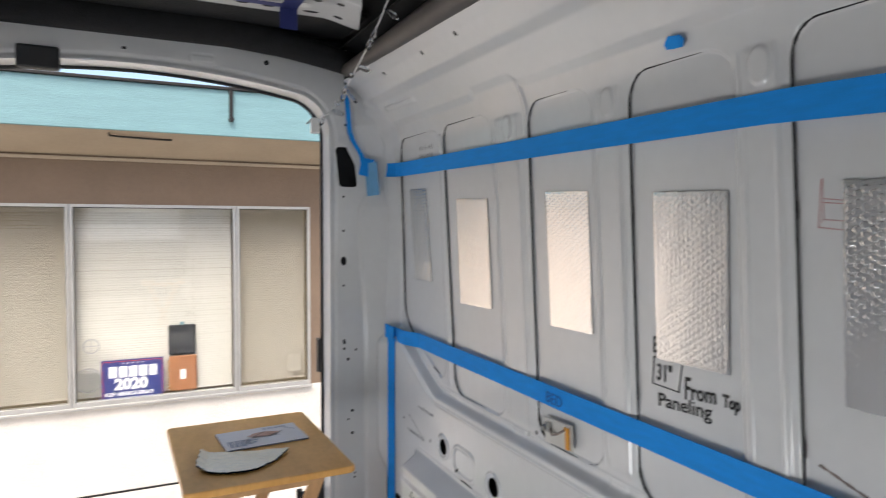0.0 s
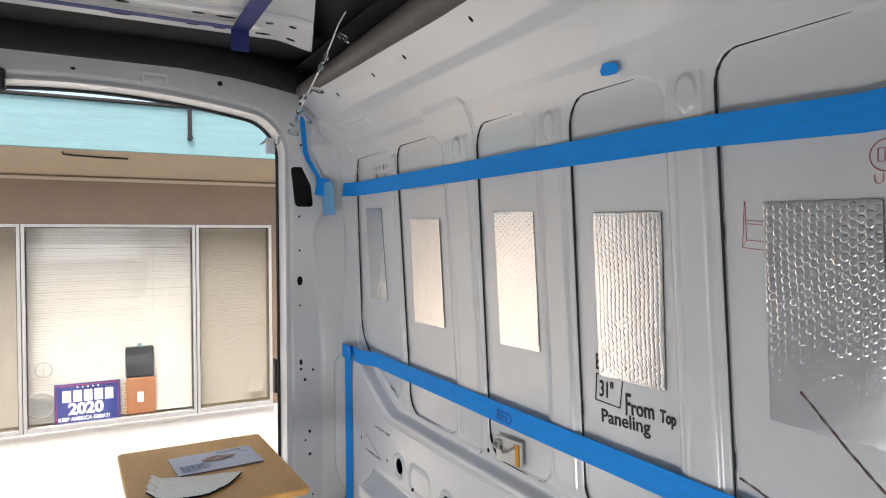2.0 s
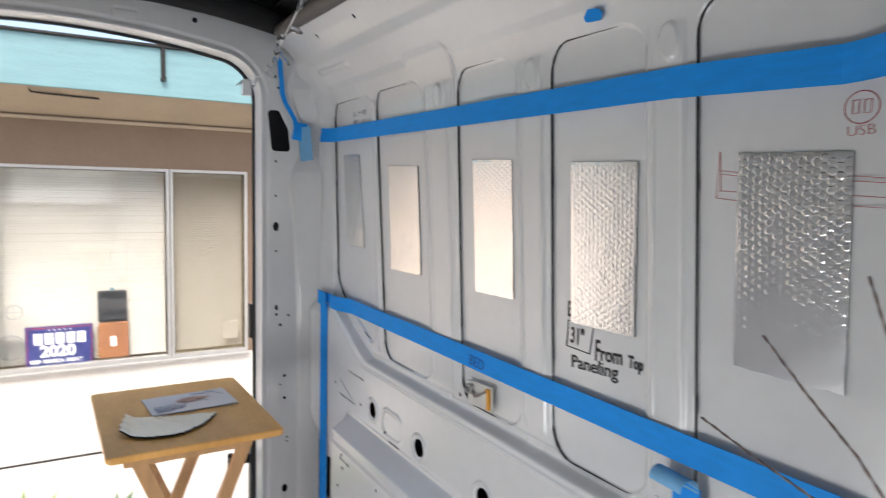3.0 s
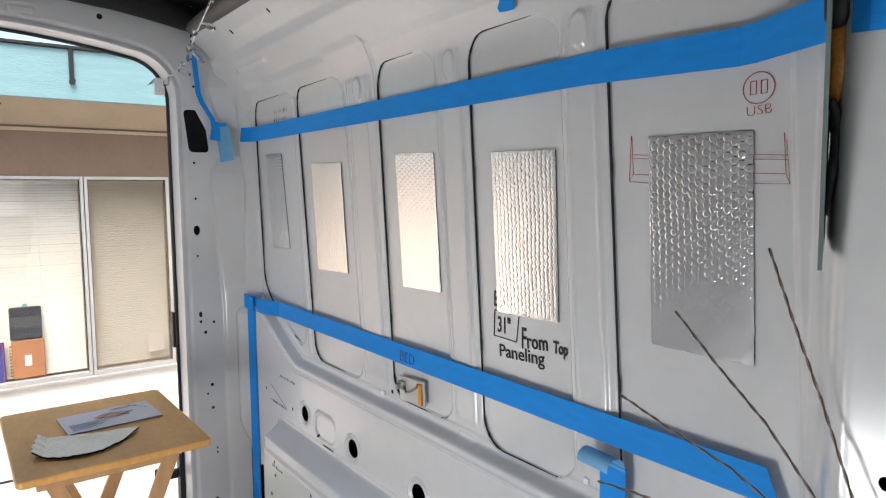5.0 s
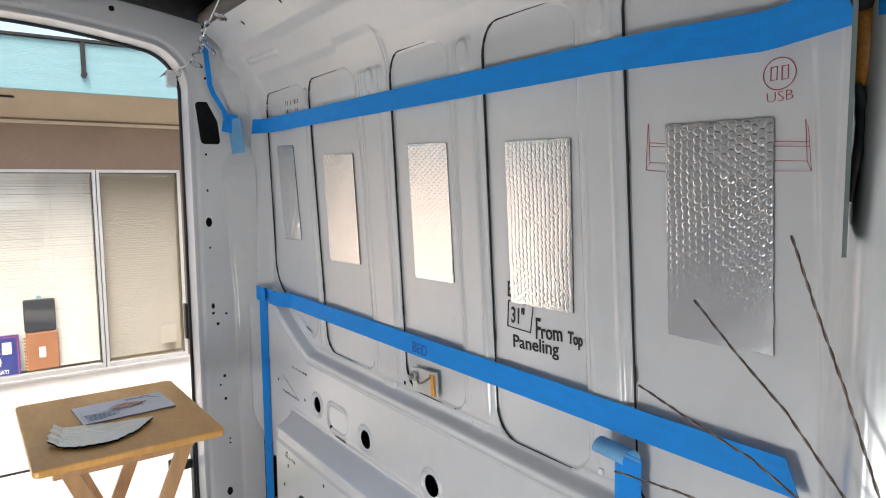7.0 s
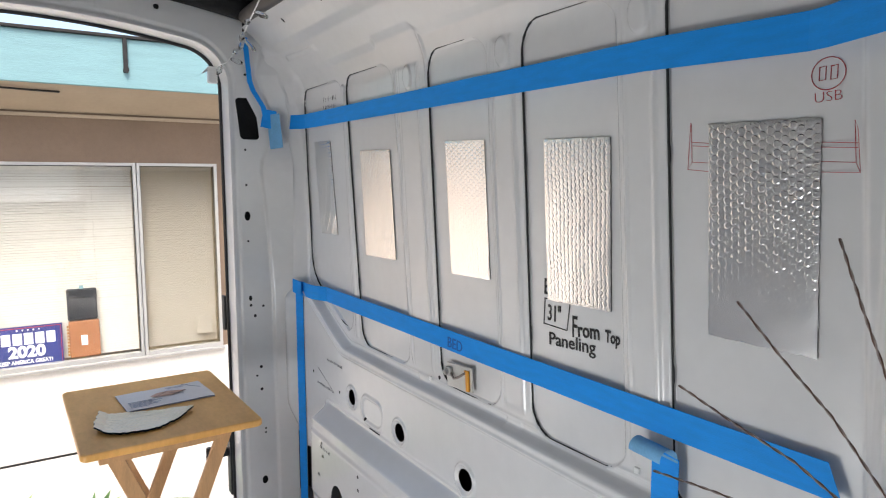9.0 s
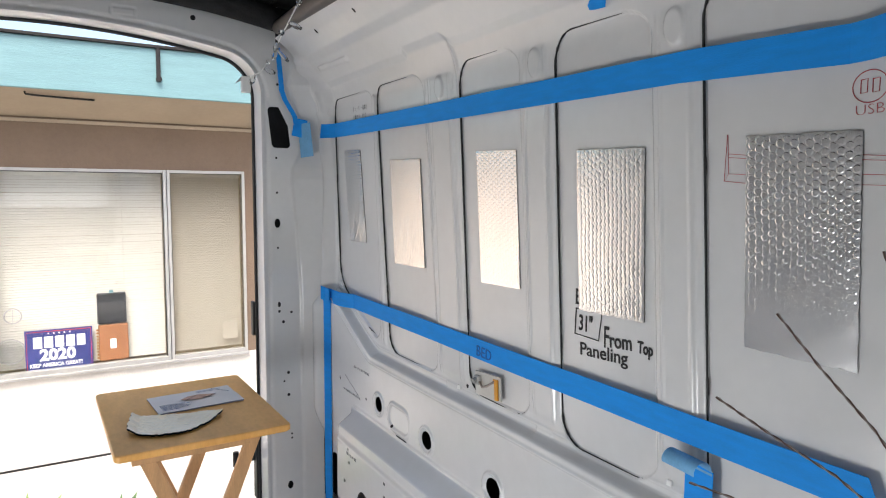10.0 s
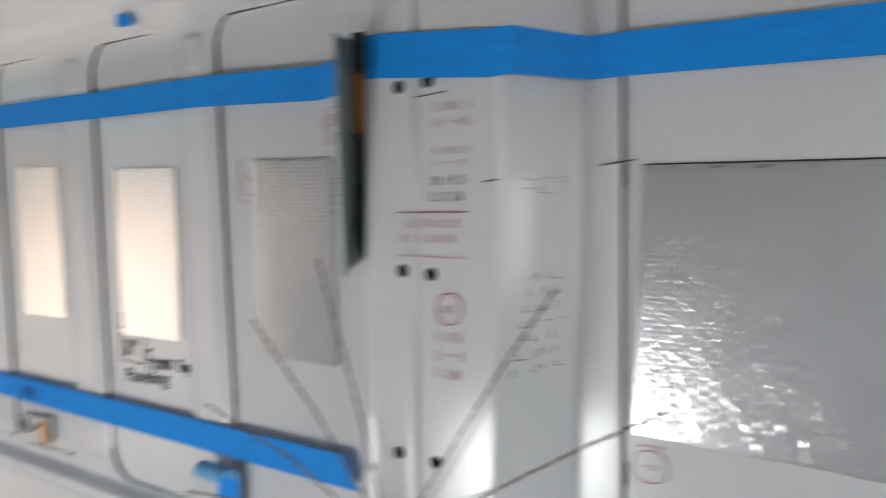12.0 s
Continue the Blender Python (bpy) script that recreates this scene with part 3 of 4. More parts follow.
def window_unit(b, x0, x1, z0, z1, tidy, screened=False):
    """One glazed bay: frame, glass, blind."""
    f = 0.027
    fr = part("window", box(x0 + f, x1 - f, BY - 0.022, BY + 0.05, z0, z0 + f * 1.5, 0.003), ALU, b, "aluminium framed window with closed blinds")
    part("jamb", box(x0, x0 + f, BY - 0.018, BY + 0.05, z0, z1, 0.003), ALU, fr)
    part("jamb", box(x1 - f, x1, BY - 0.018, BY + 0.05, z0, z1, 0.003), ALU, fr)
    part("head", box(x0 + f, x1 - f, BY - 0.018, BY + 0.05, z1 - f, z1, 0.003), ALU, fr)
    g = 0.006
    for gx in (x0 + f, x1 - f - g):
        part("gasket", box(gx, gx + g, BY + 0.004, BY + 0.011, z0 + f * 1.5, z1 - f), RUBBER, fr, "thin dark gasket")
    part("gasket", box(x0 + f + g, x1 - f - g, BY + 0.004, BY + 0.011, z1 - f - g, z1 - f), RUBBER, fr, "thin dark gasket")
    pane = part("pane", box(x0 + f - 0.005, x1 - f + 0.005, BY + 0.012, BY + 0.017, z0 + f, z1 - f + 0.005), GLASS, fr, "clear glass")
    pane.visible_shadow = False
    if screened:
        mesh = part("insect_screen", box(x0 + f - 0.003, x1 - f + 0.003, BY - 0.004, BY - 0.003, z0 + f * 1.5 - 0.003, z1 - f + 0.003), SCREEN, fr, "dark insect screen")
        mesh.visible_shadow = False
    bm = bmesh.new()
    z, i = z0 + f * 1.5 + 0.02, 0
    while z < z1 - f - 0.03:
        a = 0.0119 * math.cos(radians(tidy)), 0.0119 * math.sin(radians(tidy))
        j = random.uniform(-0.0012, 0.0012)
        yb = BY + 0.11
        v = [bm.verts.new(c) for c in ((x0 + f + 0.004, yb - a[0], z - a[1] + j), (x1 - f - 0.004, yb - a[0], z - a[1] + j),
                                       (x1 - f - 0.004, yb + a[0], z + a[1] + j), (x0 + f + 0.004, yb + a[0], z + a[1] + j))]
        mid = [bm.verts.new(c) for c in ((x0 + f + 0.004, yb, z + 0.003 + j), (x1 - f - 0.004, yb, z + 0.003 + j))]
        bm.faces.new((v[0], v[1], mid[1], mid[0]))
        bm.faces.new((mid[0], mid[1], v[2], v[3]))
        z += 0.0222
    bl = part("blind", bm, BLIND, fr, "cream horizontal slat blind", False)
    bl["kind"] = "stuff"
    part("head_rail", box(x0 + f, x1 - f, BY + 0.09, BY + 0.13, z1 - f - 0.035, z1 - f, 0.004), BLIND, fr)


def build_building():
    b = empty("house", "low stucco building with a teal fascia and a wide window", "building")
    wz0, wz1, wx0, wx1 = 0.008, 1.777, -1.425, 1.372
    part("wall", box(-9, 9, BY, BY + 0.25, GZ - 0.05, wz0), STUCCO, b, "pale cream stucco wall under the window")
    # Both walls left of the window are unseen, toned for the foil reflections.
    part("wall", box(-9, -3.3, BY, BY + 0.25, wz0, 2.80), STUCCO, b, "pale cream stucco wall")
    part("wall", box(-3.3, wx0, BY, BY + 0.25, wz0, 2.80), STUCCO_WARM, b, "unseen wall beside the window, warm for the foil reflections")
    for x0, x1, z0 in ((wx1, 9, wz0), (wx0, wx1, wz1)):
        part("wall", box(x0, x1, BY, BY + 0.25, z0, 2.80), STUCCO_TAN_SHADED, b, "tan stucco wall with eave shade in its colour")
    bm = bmesh.new()
    vs = [bm.verts.new(c) for c in ((-9, 4.93, 2.365), (9, 4.93, 2.365), (9, BY + 0.02, 2.192), (-9, BY + 0.02, 2.192), (-9, 4.93, 2.395), (9, 4.93, 2.395), (9, BY + 0.02, 2.222), (-9, BY + 0.02, 2.222))]
    for f in ((0, 1, 2, 3), (7, 6, 5, 4), (0, 4, 5, 1), (1, 5, 6, 2), (2, 6, 7, 3), (3, 7, 4, 0)):
        bm.faces.new([vs[i] for i in f])
    part("soffit", bm, SOFFIT, b, "tan soffit board")
    part("trim_strip", box(-9, 9, BY - 0.022, BY, 2.155, 2.183, 0.003), SOFFIT, b, "thin trim under the soffit")
    part("fascia", box(-9, 9, 4.885, 4.93, 2.36, 2.75, 0.006), TEAL, b, "teal painted wooden fascia")
    part("roof", box(-9, 9, 4.86, 9.5, 2.75, 2.775, 0.004), IRON, b, "dark flat roof edge")
    part("room", box(wx0 - 0.2, wx1 + 0.2, BY + 0.2, BY + 0.23, wz0 - 0.2, wz1 + 0.2), ROOM, b, "dim room behind the blinds")
    part("base_gap", box(-9, 9, BY - 0.012, BY, GZ, GZ + 0.016), IRON, b, "dark joint at the foot of the wall")
    part("sill", box(wx0, wx1 + 0.01, BY - 0.045, BY + 0.14, wz0 - 0.022, wz0 + 0.002, 0.004), ALU, b, "window sill")
    window_unit(b, 0.670, wx1, wz0, wz1, 56, True)
    window_unit(b, -0.710, 0.664, wz0, wz1, 60)
    window_unit(b, -1.42, -0.716, wz0, wz1, 56, True)
    return b


house = build_building()


def plain_text(body, size, mat, m, parent=None, name="lettering", bold=0.0, squeeze=1.0):
    """Flat lettering in the built-in font, laid at the pose m."""
    cu = bpy.data.curves.new("lettering", "FONT")
    cu.body, cu.size, cu.offset, cu.extrude, cu.align_x, cu.resolution_u = body, size, bold, 0.0004, "LEFT", 3
    tmp = bpy.data.objects.new("lettering", cu)
    scene.collection.objects.link(tmp)
    me = bpy.data.meshes.new_from_object(tmp.evaluated_get(bpy.context.evaluated_depsgraph_get()))
    bpy.data.objects.remove(tmp)
    me.transform(m @ Matrix.Diagonal((squeeze, 1, 1, 1)))
    me.materials.clear()
    me.materials.append(mat)
    ob = new(name, me)
    if parent:
        ob.parent = parent
    return ob


def facing_rear(x, y, z):
    """Letters that face the van's inside from across the yard: reading along +x, up along +z."""
    return Matrix(((1, 0, 0, x), (0, 0, -1, y), (0, 1, 0, z), (0, 0, 0, 1)))


def build_window_things():
    sy = BY + 0.045
    first = set(bpy.data.objects)
    s = empty("yard_sign", "navy campaign sign with white print leaning in the window", "sign")
    x0, x1, z0, z1 = -0.455, 0.055, 0.005, 0.365
    s.location.z -= 0.028
    part("panel", box(x0, x1, sy, sy + 0.006, z0, z1, 0.001), NAVY, s)
    part("border", merge(box(x0 + 0.012, x1 - 0.012, sy - 0.002, sy, z1 - 0.018, z1 - 0.013), box(x0 + 0.012, x1 - 0.012, sy - 0.002, sy, z0 + 0.012, z0 + 0.017),
                         box(x0 + 0.010, x0 + 0.014, sy - 0.002, sy, z0 + 0.02, z1 - 0.02), box(x1 - 0.014, x1 - 0.010, sy - 0.002, sy, z0 + 0.02, z1 - 0.02)), RED, s, "thin red border")
    bars = [box(x0 + 0.06 + 0.082 * i, x0 + 0.06 + 0.082 * i + 0.066, sy - 0.003, sy, 0.205, 0.305, 0.002) for i in range(5)]
    for bar in bars:
        part("name_bar", bar, WHITE, s)
    plain_text("2020", 0.135, WHITE, facing_rear(x0 + 0.105, sy - 0.003, 0.100), s, bold=0.006)
    plain_text("KEEP AMERICA GREAT!", 0.045, WHITE, facing_rear(x0 + 0.028, sy - 0.003, 0.042), s, bold=0.0015, squeeze=0.86)
    for i in range(5):
        part("star", box(x0 + 0.17 + 0.04 * i, x0 + 0.182 + 0.04 * i, sy - 0.003, sy, 0.325, 0.337), WHITE, s)
    c = empty("leather_case", "tan leather case standing on the window ledge", "case")
    part("body", box(0.105, 0.345, sy - 0.005, sy + 0.04, 0.005, 0.335, 0.012, 3), TAN_LEATHER, c)
    part("tag", box(0.195, 0.245, sy - 0.009, sy - 0.004, 0.115, 0.205, 0.003), WHITE, c, "white paper tag")
    part("spine_rings", merge(*[box(0.088, 0.104, sy, sy + 0.02, 0.03 + 0.028 * i, 0.044 + 0.028 * i, 0.003) for i in range(10)]), AMBER, c, "row of small rings")
    k = empty("black_bag", "black flat bag leaning on top of the case", "bag")
    part("body", box(0.10, 0.335, sy - 0.006, sy + 0.035, 0.340, 0.620, 0.015, 3), BLACKPLASTIC, k)
    part("tag", box(0.20, 0.235, sy, sy + 0.01, 0.618, 0.648, 0.002), TEAL, k, "small teal tag")
    r = empty("suction_ring", "thin grey ring hung on the window glass", "ring")
    bm = tube([(-0.53 + 0.062 * math.cos(a), sy, 0.475 + 0.062 * math.sin(a)) for a in np.linspace(0, 2 * math.pi, 24, endpoint=False)], 0.006, 6, closed=True)
    part("hoop", bm, ALU, r, "", True)
    part("spoke", merge(box(-0.59, -0.47, sy, sy + 0.004, 0.472, 0.478), box(-0.533, -0.527, sy, sy + 0.004, 0.415, 0.535)), ALU, r)
    g = empty("glass_ornament", "pale round glass ornament on the window ledge", "ornament")
    part("disc", tube([(-0.56, sy + 0.01, 0.17), (-0.56, sy + 0.03, 0.17)], 0.105, 20), CLEAR, g)
    part("rim", tube([(-0.56 + 0.105 * math.cos(a), sy + 0.01, 0.17 + 0.105 * math.sin(a)) for a in np.linspace(0, 2 * math.pi, 28, endpoint=False)], 0.007, 6, closed=True), ALU, g)
    p = empty("note", "small cream paper note stuck in the window", "paper")
    part("sheet", box(1.18, 1.32, sy, sy + 0.002, 0.09, 0.26), BLIND, p)
    for ob in set(bpy.data.objects) - first:
        if ob.parent is None:
            ob.location += Vector((-0.034, 0, 0.052))
    h = empty("fascia_bracket", "dark iron bar fixed to the teal fascia", "bracket")
    part("bar", box(0.540, 0.572, 4.862, 4.885, 2.48, 2.765, 0.004), IRON, h)
    part("pivot", tube([(0.556, 4.845, 2.502), (0.556, 4.885, 2.502)], 0.022, 14), IRON, h)
    e = empty("conduit", "thin dark rod under the soffit", "rod")
    part("rod", tube([(-0.385, 4.99, 2.345), (-0.380, 4.985, 2.325), (-0.31, 4.99, 2.320), (-0.08, 5.03, 2.318), (0.09, 5.05, 2.318)], 0.008, 8), IRON, e, "", True)


build_window_things()


def build_plant(x, y, n, seed, tall):
    rnd = random.Random(seed)
    p = empty("strap_leaf_plant", "clump of green strap-leaved plants in the bed", "plant", group="plants in the bed")
    for j in range(2):
        bm = bmesh.new()
        for i in range(n):
            a, lean, L = rnd.uniform(0, 2 * math.pi), rnd.uniform(0.55, 1.35), tall * rnd.uniform(0.6, 1.1)
            bx, by = x + rnd.uniform(-0.10, 0.10), y + rnd.uniform(-0.10, 0.10)
            w = rnd.uniform(0.018, 0.034)
            prev = None
            for k in range(7):
                t = k / 6
                out = lean * L * t * (0.35 + 0.65 * t)
                up = L * (1.15 * t - 0.62 * lean * t * t * t)
                c = Vector((bx + math.cos(a) * out, by + math.sin(a) * out, GZ + up))
                s = Vector((-math.sin(a), math.cos(a), 0)) * w * (0.55 + 0.9 * t - 1.40 * t ** 3)
                row = [bm.verts.new(c - s), bm.verts.new(c + Vector((0, 0, -0.006 * (1 - t)))), bm.verts.new(c + s)]
                if prev:
                    bm.faces.new((prev[0], prev[1], row[1], row[0]))
                    bm.faces.new((prev[1], prev[2], row[2], row[1]))
                prev = row
        part("leaves", bm, LEAF if j == 0 else LEAF_PALE, p, "", True)
    return p


for i, (px, py, tall) in enumerate(((-0.60, 3.25, 0.55), (-0.40, 3.32, 0.60), (-0.14, 3.22, 0.55), (0.10, 3.34, 0.52), (-0.88, 3.3, 0.55))):
    build_plant(px, py, 26, 11 + i, tall)


# ---- van: tray table by the rear door ----
def build_table():
    t = empty("tray_table", "honey-coloured wooden folding tray table by the rear door", "table")
    x0, x1, y0, y1, top = -0.106, 0.470, 1.212, 1.960, 0.763
    cx, cy, a, b, r, n = (x0 + x1) / 2, (y0 + y1) / 2, (x1 - x0) / 2, (y1 - y0) / 2, 0.022, 6
    bm = bmesh.new()
    ring = []
    for q, (sx, sy) in enumerate(((1, 1), (-1, 1), (-1, -1), (1, -1))):
        for i in range(n + 1):
            ang = math.pi / 2 * (q + i / n)
            ring.append((cx + sx * (a - r) + r * math.cos(ang), cy + sy * (b - r) + r * math.sin(ang)))
    levels = ((-0.025, -0.004), (-0.020, 0.0), (-0.005, 0.0), (-0.001, -0.0025), (0.0, -0.007))
    rows = []
    for dz, inset in levels:
        rows.append([bm.verts.new((cx + (px - cx) * (1 + inset / a), cy + (py - cy) * (1 + inset / b), top + dz)) for px, py in ring])
    for lo, hi in zip(rows, rows[1:]):
        for i in range(len(ring)):
            j = (i + 1) % len(ring)
            bm.faces.new((lo[i], lo[j], hi[j], hi[i]))
    bm.faces.new(rows[-1])
    bm.faces.new(rows[0][::-1])
    part("tabletop", bm, WOOD, t)
    part("top_batten", box(x0 + 0.055, x1 - 0.14, y0 + 0.045, y0 + 0.068, top - 0.060, top - 0.025, 0.003), WOOD_LEG, t)
    part("top_batten", box(x0 + 0.055, x1 - 0.14, y1 - 0.108, y1 - 0.085, top - 0.060, top - 0.025, 0.003), WOOD_LEG, t)
    high, run = top - 0.026, 0.40 * (top - 0.026 - FLOOR)
    for yy, back in ((y0 + 0.080, 1), (y1 - 0.112, -1)):
        for xa, way, off in ((-0.014, 1, 0.0), (0.370, -1, 0.022 * back)):
            m = Matrix.Translation((xa + way * run / 2, yy + off, (high + FLOOR) / 2)) @ Matrix.Rotation(-way * math.atan(0.40), 4, "Y")
            L = math.hypot(run, high - FLOOR)
            part("leg", box(-0.025, 0.025, -0.010, 0.010, -L / 2 + 0.012, L / 2, 0.004, 2, m), WOOD_LEG, t)
    part("stretcher", tube([(0.115, y0 + 0.09, 0.40), (0.115, y1 - 0.12, 0.40)], 0.011, 10), WOOD_LEG, t, "", True)
    t.matrix_world = Matrix.Translation((cx, cy, 0)) @ Matrix.Rotation(radians(1.2), 4, "Z") @ Matrix.Translation((-cx, -cy, 0))
    return top


TABLE_TOP = build_table()


def build_table_things():
    z = TABLE_TOP + 0.001
    p = empty("printed_sheet", "printed instruction sheet lying on the table", "paper")
    m = Matrix.Translation((0.227, 1.667, z)) @ Matrix.Rotation(radians(4.5), 4, "Z") @ Matrix.Diagonal((1.08, 0.94, 1, 1))
    bm = bmesh.new()
    n = 10
    grid = [[bm.verts.new((-0.148 + 0.296 * i / n, -0.118 + 0.236 * j / n, 0.0058 + 0.004 * max(0, i / n - 0.75) + 0.0006 * math.sin(i * 1.7 + j))) for j in range(n + 1)] for i in range(n + 1)]
    for i in range(n):
        for j in range(n):
            bm.faces.new((grid[i][j], grid[i + 1][j], grid[i + 1][j + 1], grid[i][j + 1]))
    bm.transform(m)
    part("page", bm, PAPER, p, "", True)
    part("lower_fold", box(-0.147, 0.147, -0.117, 0.117, 0.0, 0.0045, 0.001, 2, m), INK_PRINT, p, "grey lower fold")
    bars = [box(-0.13, -0.13 + w, -0.03 - 0.013 * i, -0.025 - 0.013 * i, 0.0082, 0.0087, 0, 2, m) for i, w in enumerate((0.09, 0.11, 0.08, 0.10, 0.09, 0.06))]
    bars += [box(0.02, 0.02 + w, 0.085 - 0.012 * i, 0.089 - 0.012 * i, 0.0082, 0.0087, 0, 2, m) for i, w in enumerate((0.09, 0.06))]
    for bar in bars:
        part("print_line", bar, INK_PRINT, p)
    bm = bmesh.new()
    for tri in (((-0.035, -0.01), (0.02, 0.045), (0.075, 0.02), (0.02, -0.02)), ((-0.02, 0.04), (0.02, 0.045), (-0.035, -0.01), (-0.05, 0.01))):
        bm.faces.new([bm.verts.new((x, y, 0.0092)) for x, y in tri])
    bm.transform(m)
    part("picture", bm, PRINT_TAN, p, "tan printed shape")
    part("outline", merge(*[box(-L / 2, L / 2, -0.0012, 0.0012, 0.0093, 0.0097, 0, 2, m @ Matrix.Translation((x, y, 0)) @ Matrix.Rotation(a, 4, "Z"))
                            for x, y, L, a in ((-0.01, 0.015, 0.075, 0.8), (0.05, 0.0, 0.07, 0.6), (0.105, 0.06, 0.09, -1.0), (0.04, -0.005, 0.06, -0.9))]), INK, p, "dark outlines")
    f = empty("foil_offcut", "curved offcut of silver bubble foil on the table", "foil offcut")
    nu, nv = 130, 64
    U, V = np.meshgrid(np.linspace(0, 1, nu), np.linspace(0, 1, nv), indexing="ij")
    ragged = 0.0025 * np.sin(U * 61) * np.sin(U * 23 + 1)
    xx = (-0.046 + 0.333 * U) * (1 - V) + (-0.013 + 0.300 * U) * V + 0.003 * np.sin(V * 19)
    yy = (1.386 - 0.389 * U + 0.462 * U * U + ragged) * (1 - V) + (1.545 - 0.086 * U - 0.6 * ragged) * V
    crease = np.abs(np.sin(xx * 70 + 3 * np.sin(yy * 60))) + 0.7 * np.abs(np.sin(yy * 95 + xx * 60 + 2 * np.sin(xx * 45)))
    bub = 0.0016 * crease + 0.0012 * np.abs(np.sin(xx * 210 + 4 * np.sin(yy * 70)) * np.sin(yy * 260 + 5 * np.sin(xx * 45))) + 0.002 * np.sin(xx * 40 + 2) * np.sin(yy * 33)
    zz = z + 0.009 + bub + 0.020 * np.maximum(0, U - 0.80) + 0.016 * np.maximum(0, 0.09 - U) / 0.09 + 0.004 * np.sin(V * 3)
    P = np.stack([xx, yy, zz], -1)
    grid_sheet("film", P, np.ones((nu - 1, nv - 1), dtype=bool), FOIL_CREAM, f)
    Q = P - np.array([0, 0, 0.0065])
    grid_sheet("film_back", Q, np.ones((nu - 1, nv - 1), dtype=bool), IRON, f, "dark underside")


build_table_things()


# ---- van: foil patches on the skin ----
def build_foil(front_top, rear_top, front_low, rear_low, seed, label, height=0.0007, fade=None, creases=0.0, slats=0.0, x=SKIN - 0.0145, grain=0.0010):
    """A cut patch of bubble film; its corners are (y, z). fade: how far up the bubbles are pressed flat."""
    width, tall = rear_top[0] - front_top[0], rear_top[1] - rear_low[1]
    nu, nv = int(width / grain), int(tall / grain)
    U, V = np.meshgrid(np.linspace(0, 1, nu), np.linspace(0, 1, nv), indexing="ij")
    at = lambda i: (front_low[i] * (1 - U) + rear_low[i] * U) * (1 - V) + (front_top[i] * (1 - U) + rear_top[i] * U) * V
    side, end = (U < 0.004) | (U > 0.996), (V < 0.003) | (V > 0.997)
    yy = at(0) + np.where(side, 0.0006 * np.sin(V * 37 + seed) * np.sin(V * 11) + 0.0004 * np.sin(V * 91 + seed * 2), 0)
    zz = at(1) + np.where(end, 0.0006 * np.sin(U * 23 + seed) + 0.0004 * np.sin(U * 59), 0)
    q, p = 0.0155, 0.0134
    by, bz = U * width + 0.0010 * np.sin(zz * 31 + seed), V * tall + 0.0010 * np.sin(yy * 40 + seed)
    near, chance = np.full_like(U, 9.0), np.zeros_like(U)
    for k in (-1, 0, 1):
        col = np.floor(by / p) + k
        shift = bz / q + 0.5 * (col % 2)
        row = np.floor(shift)
        d = np.hypot(by - (col + 0.5) * p, (shift - row - 0.5) * q)
        chance = np.where(d < near, np.abs(np.sin(col * 12.9898 + row * 78.233 + seed) * 43758.5453) % 1, chance)
        near = np.minimum(near, d)
    full = np.ones_like(U) if fade is None else S(-0.26, 0.46, V - fade + 0.16 * (chance - 0.5) + 0.12 * S(0.75, 1.0, U))
    reach = 0.0069 * (0.30 + 0.70 * full)
    bub = (1 - S(0.80, 1.0, near / reach)) * np.minimum(1, full * 4) * (0.45 + 0.55 * full)
    ridge = lambda a: 1 - np.abs(np.sin(a))
    wave = 0.0003 * np.sin(yy * 17 + seed) * np.sin(zz * 11 + seed * 0.7) + 0.00012 * np.sin(yy * 83 + zz * 61 + seed) * np.sin(zz * 47)
    crinkle = creases * (ridge(yy * 55 + zz * 16 + 1.7 * np.sin(zz * 13 + seed)) ** 4 * S(-0.3, 0.5, np.sin(zz * 9 + seed)) + 0.6 * ridge(yy * 90 - zz * 28 + 2 * np.sin(yy * 30)) ** 5 * S(0.55, 0.15, V) + 0.3 * ridge(zz * 120 + 2 * np.sin(yy * 60)) ** 3)
    # Ripples put the reflected bars of the blinds into the shape.
    crinkle += slats * (0.5 + 0.5 * np.sin(zz * 2 * math.pi / 0.0135 + 0.8 * np.sin(yy * 60))) * S(0.12, 0.30, V)
    rim = S(0.0, 0.02, np.minimum(np.minimum(U, 1 - U), np.minimum(V, 1 - V)))
    xx = x - (height * (0.75 + 0.4 * chance) * bub + wave + crinkle) * rim
    f = empty("foil_patch", label, "foil patch", group="foil patches on the wall")
    grid_sheet("film", np.stack([xx, yy, zz], -1), np.ones((nu - 1, nv - 1), dtype=bool), FOIL, f)
    bm = bmesh.new()
    ring = [(c[0] + 0.0012 * sy, c[1] + 0.0012 * sz) for c, sy, sz in ((front_top, 1, -1), (rear_top, -1, -1), (rear_low, -1, 1), (front_low, 1, 1))]
    lo, hi = [[bm.verts.new((xb, y, z)) for y, z in ring] for xb in (x + 0.0012, SKIN - 0.0095)]
    bm.faces.new(lo)
    bm.faces.new(hi[::-1])
    for i in range(4):
        bm.faces.new((lo[i], hi[i], hi[(i + 1) % 4], lo[(i + 1) % 4]))
    part("backing", bm, FOIL_EDGE, f, "cut edge of the film")
    return f


LAB = "silver bubble foil patch stuck on the white van skin"
build_foil((1.533, 1.772), (1.702, 1.776), (1.470, 1.384), (1.643, 1.381), 1, "creased silver foil patch in the narrow rear recess", height=0.0003, creases=0.0013, slats=0.0034)
build_foil((1.010, 1.714), (1.247, 1.720), (0.972, 1.330), (1.208, 1.326), 2, LAB, height=0.00040, creases=0.00025)
build_foil((0.453, 1.717), (0.654, 1.724), (0.422, 1.329), (0.617, 1.325), 3, LAB, height=0.00034, creases=0.00025)
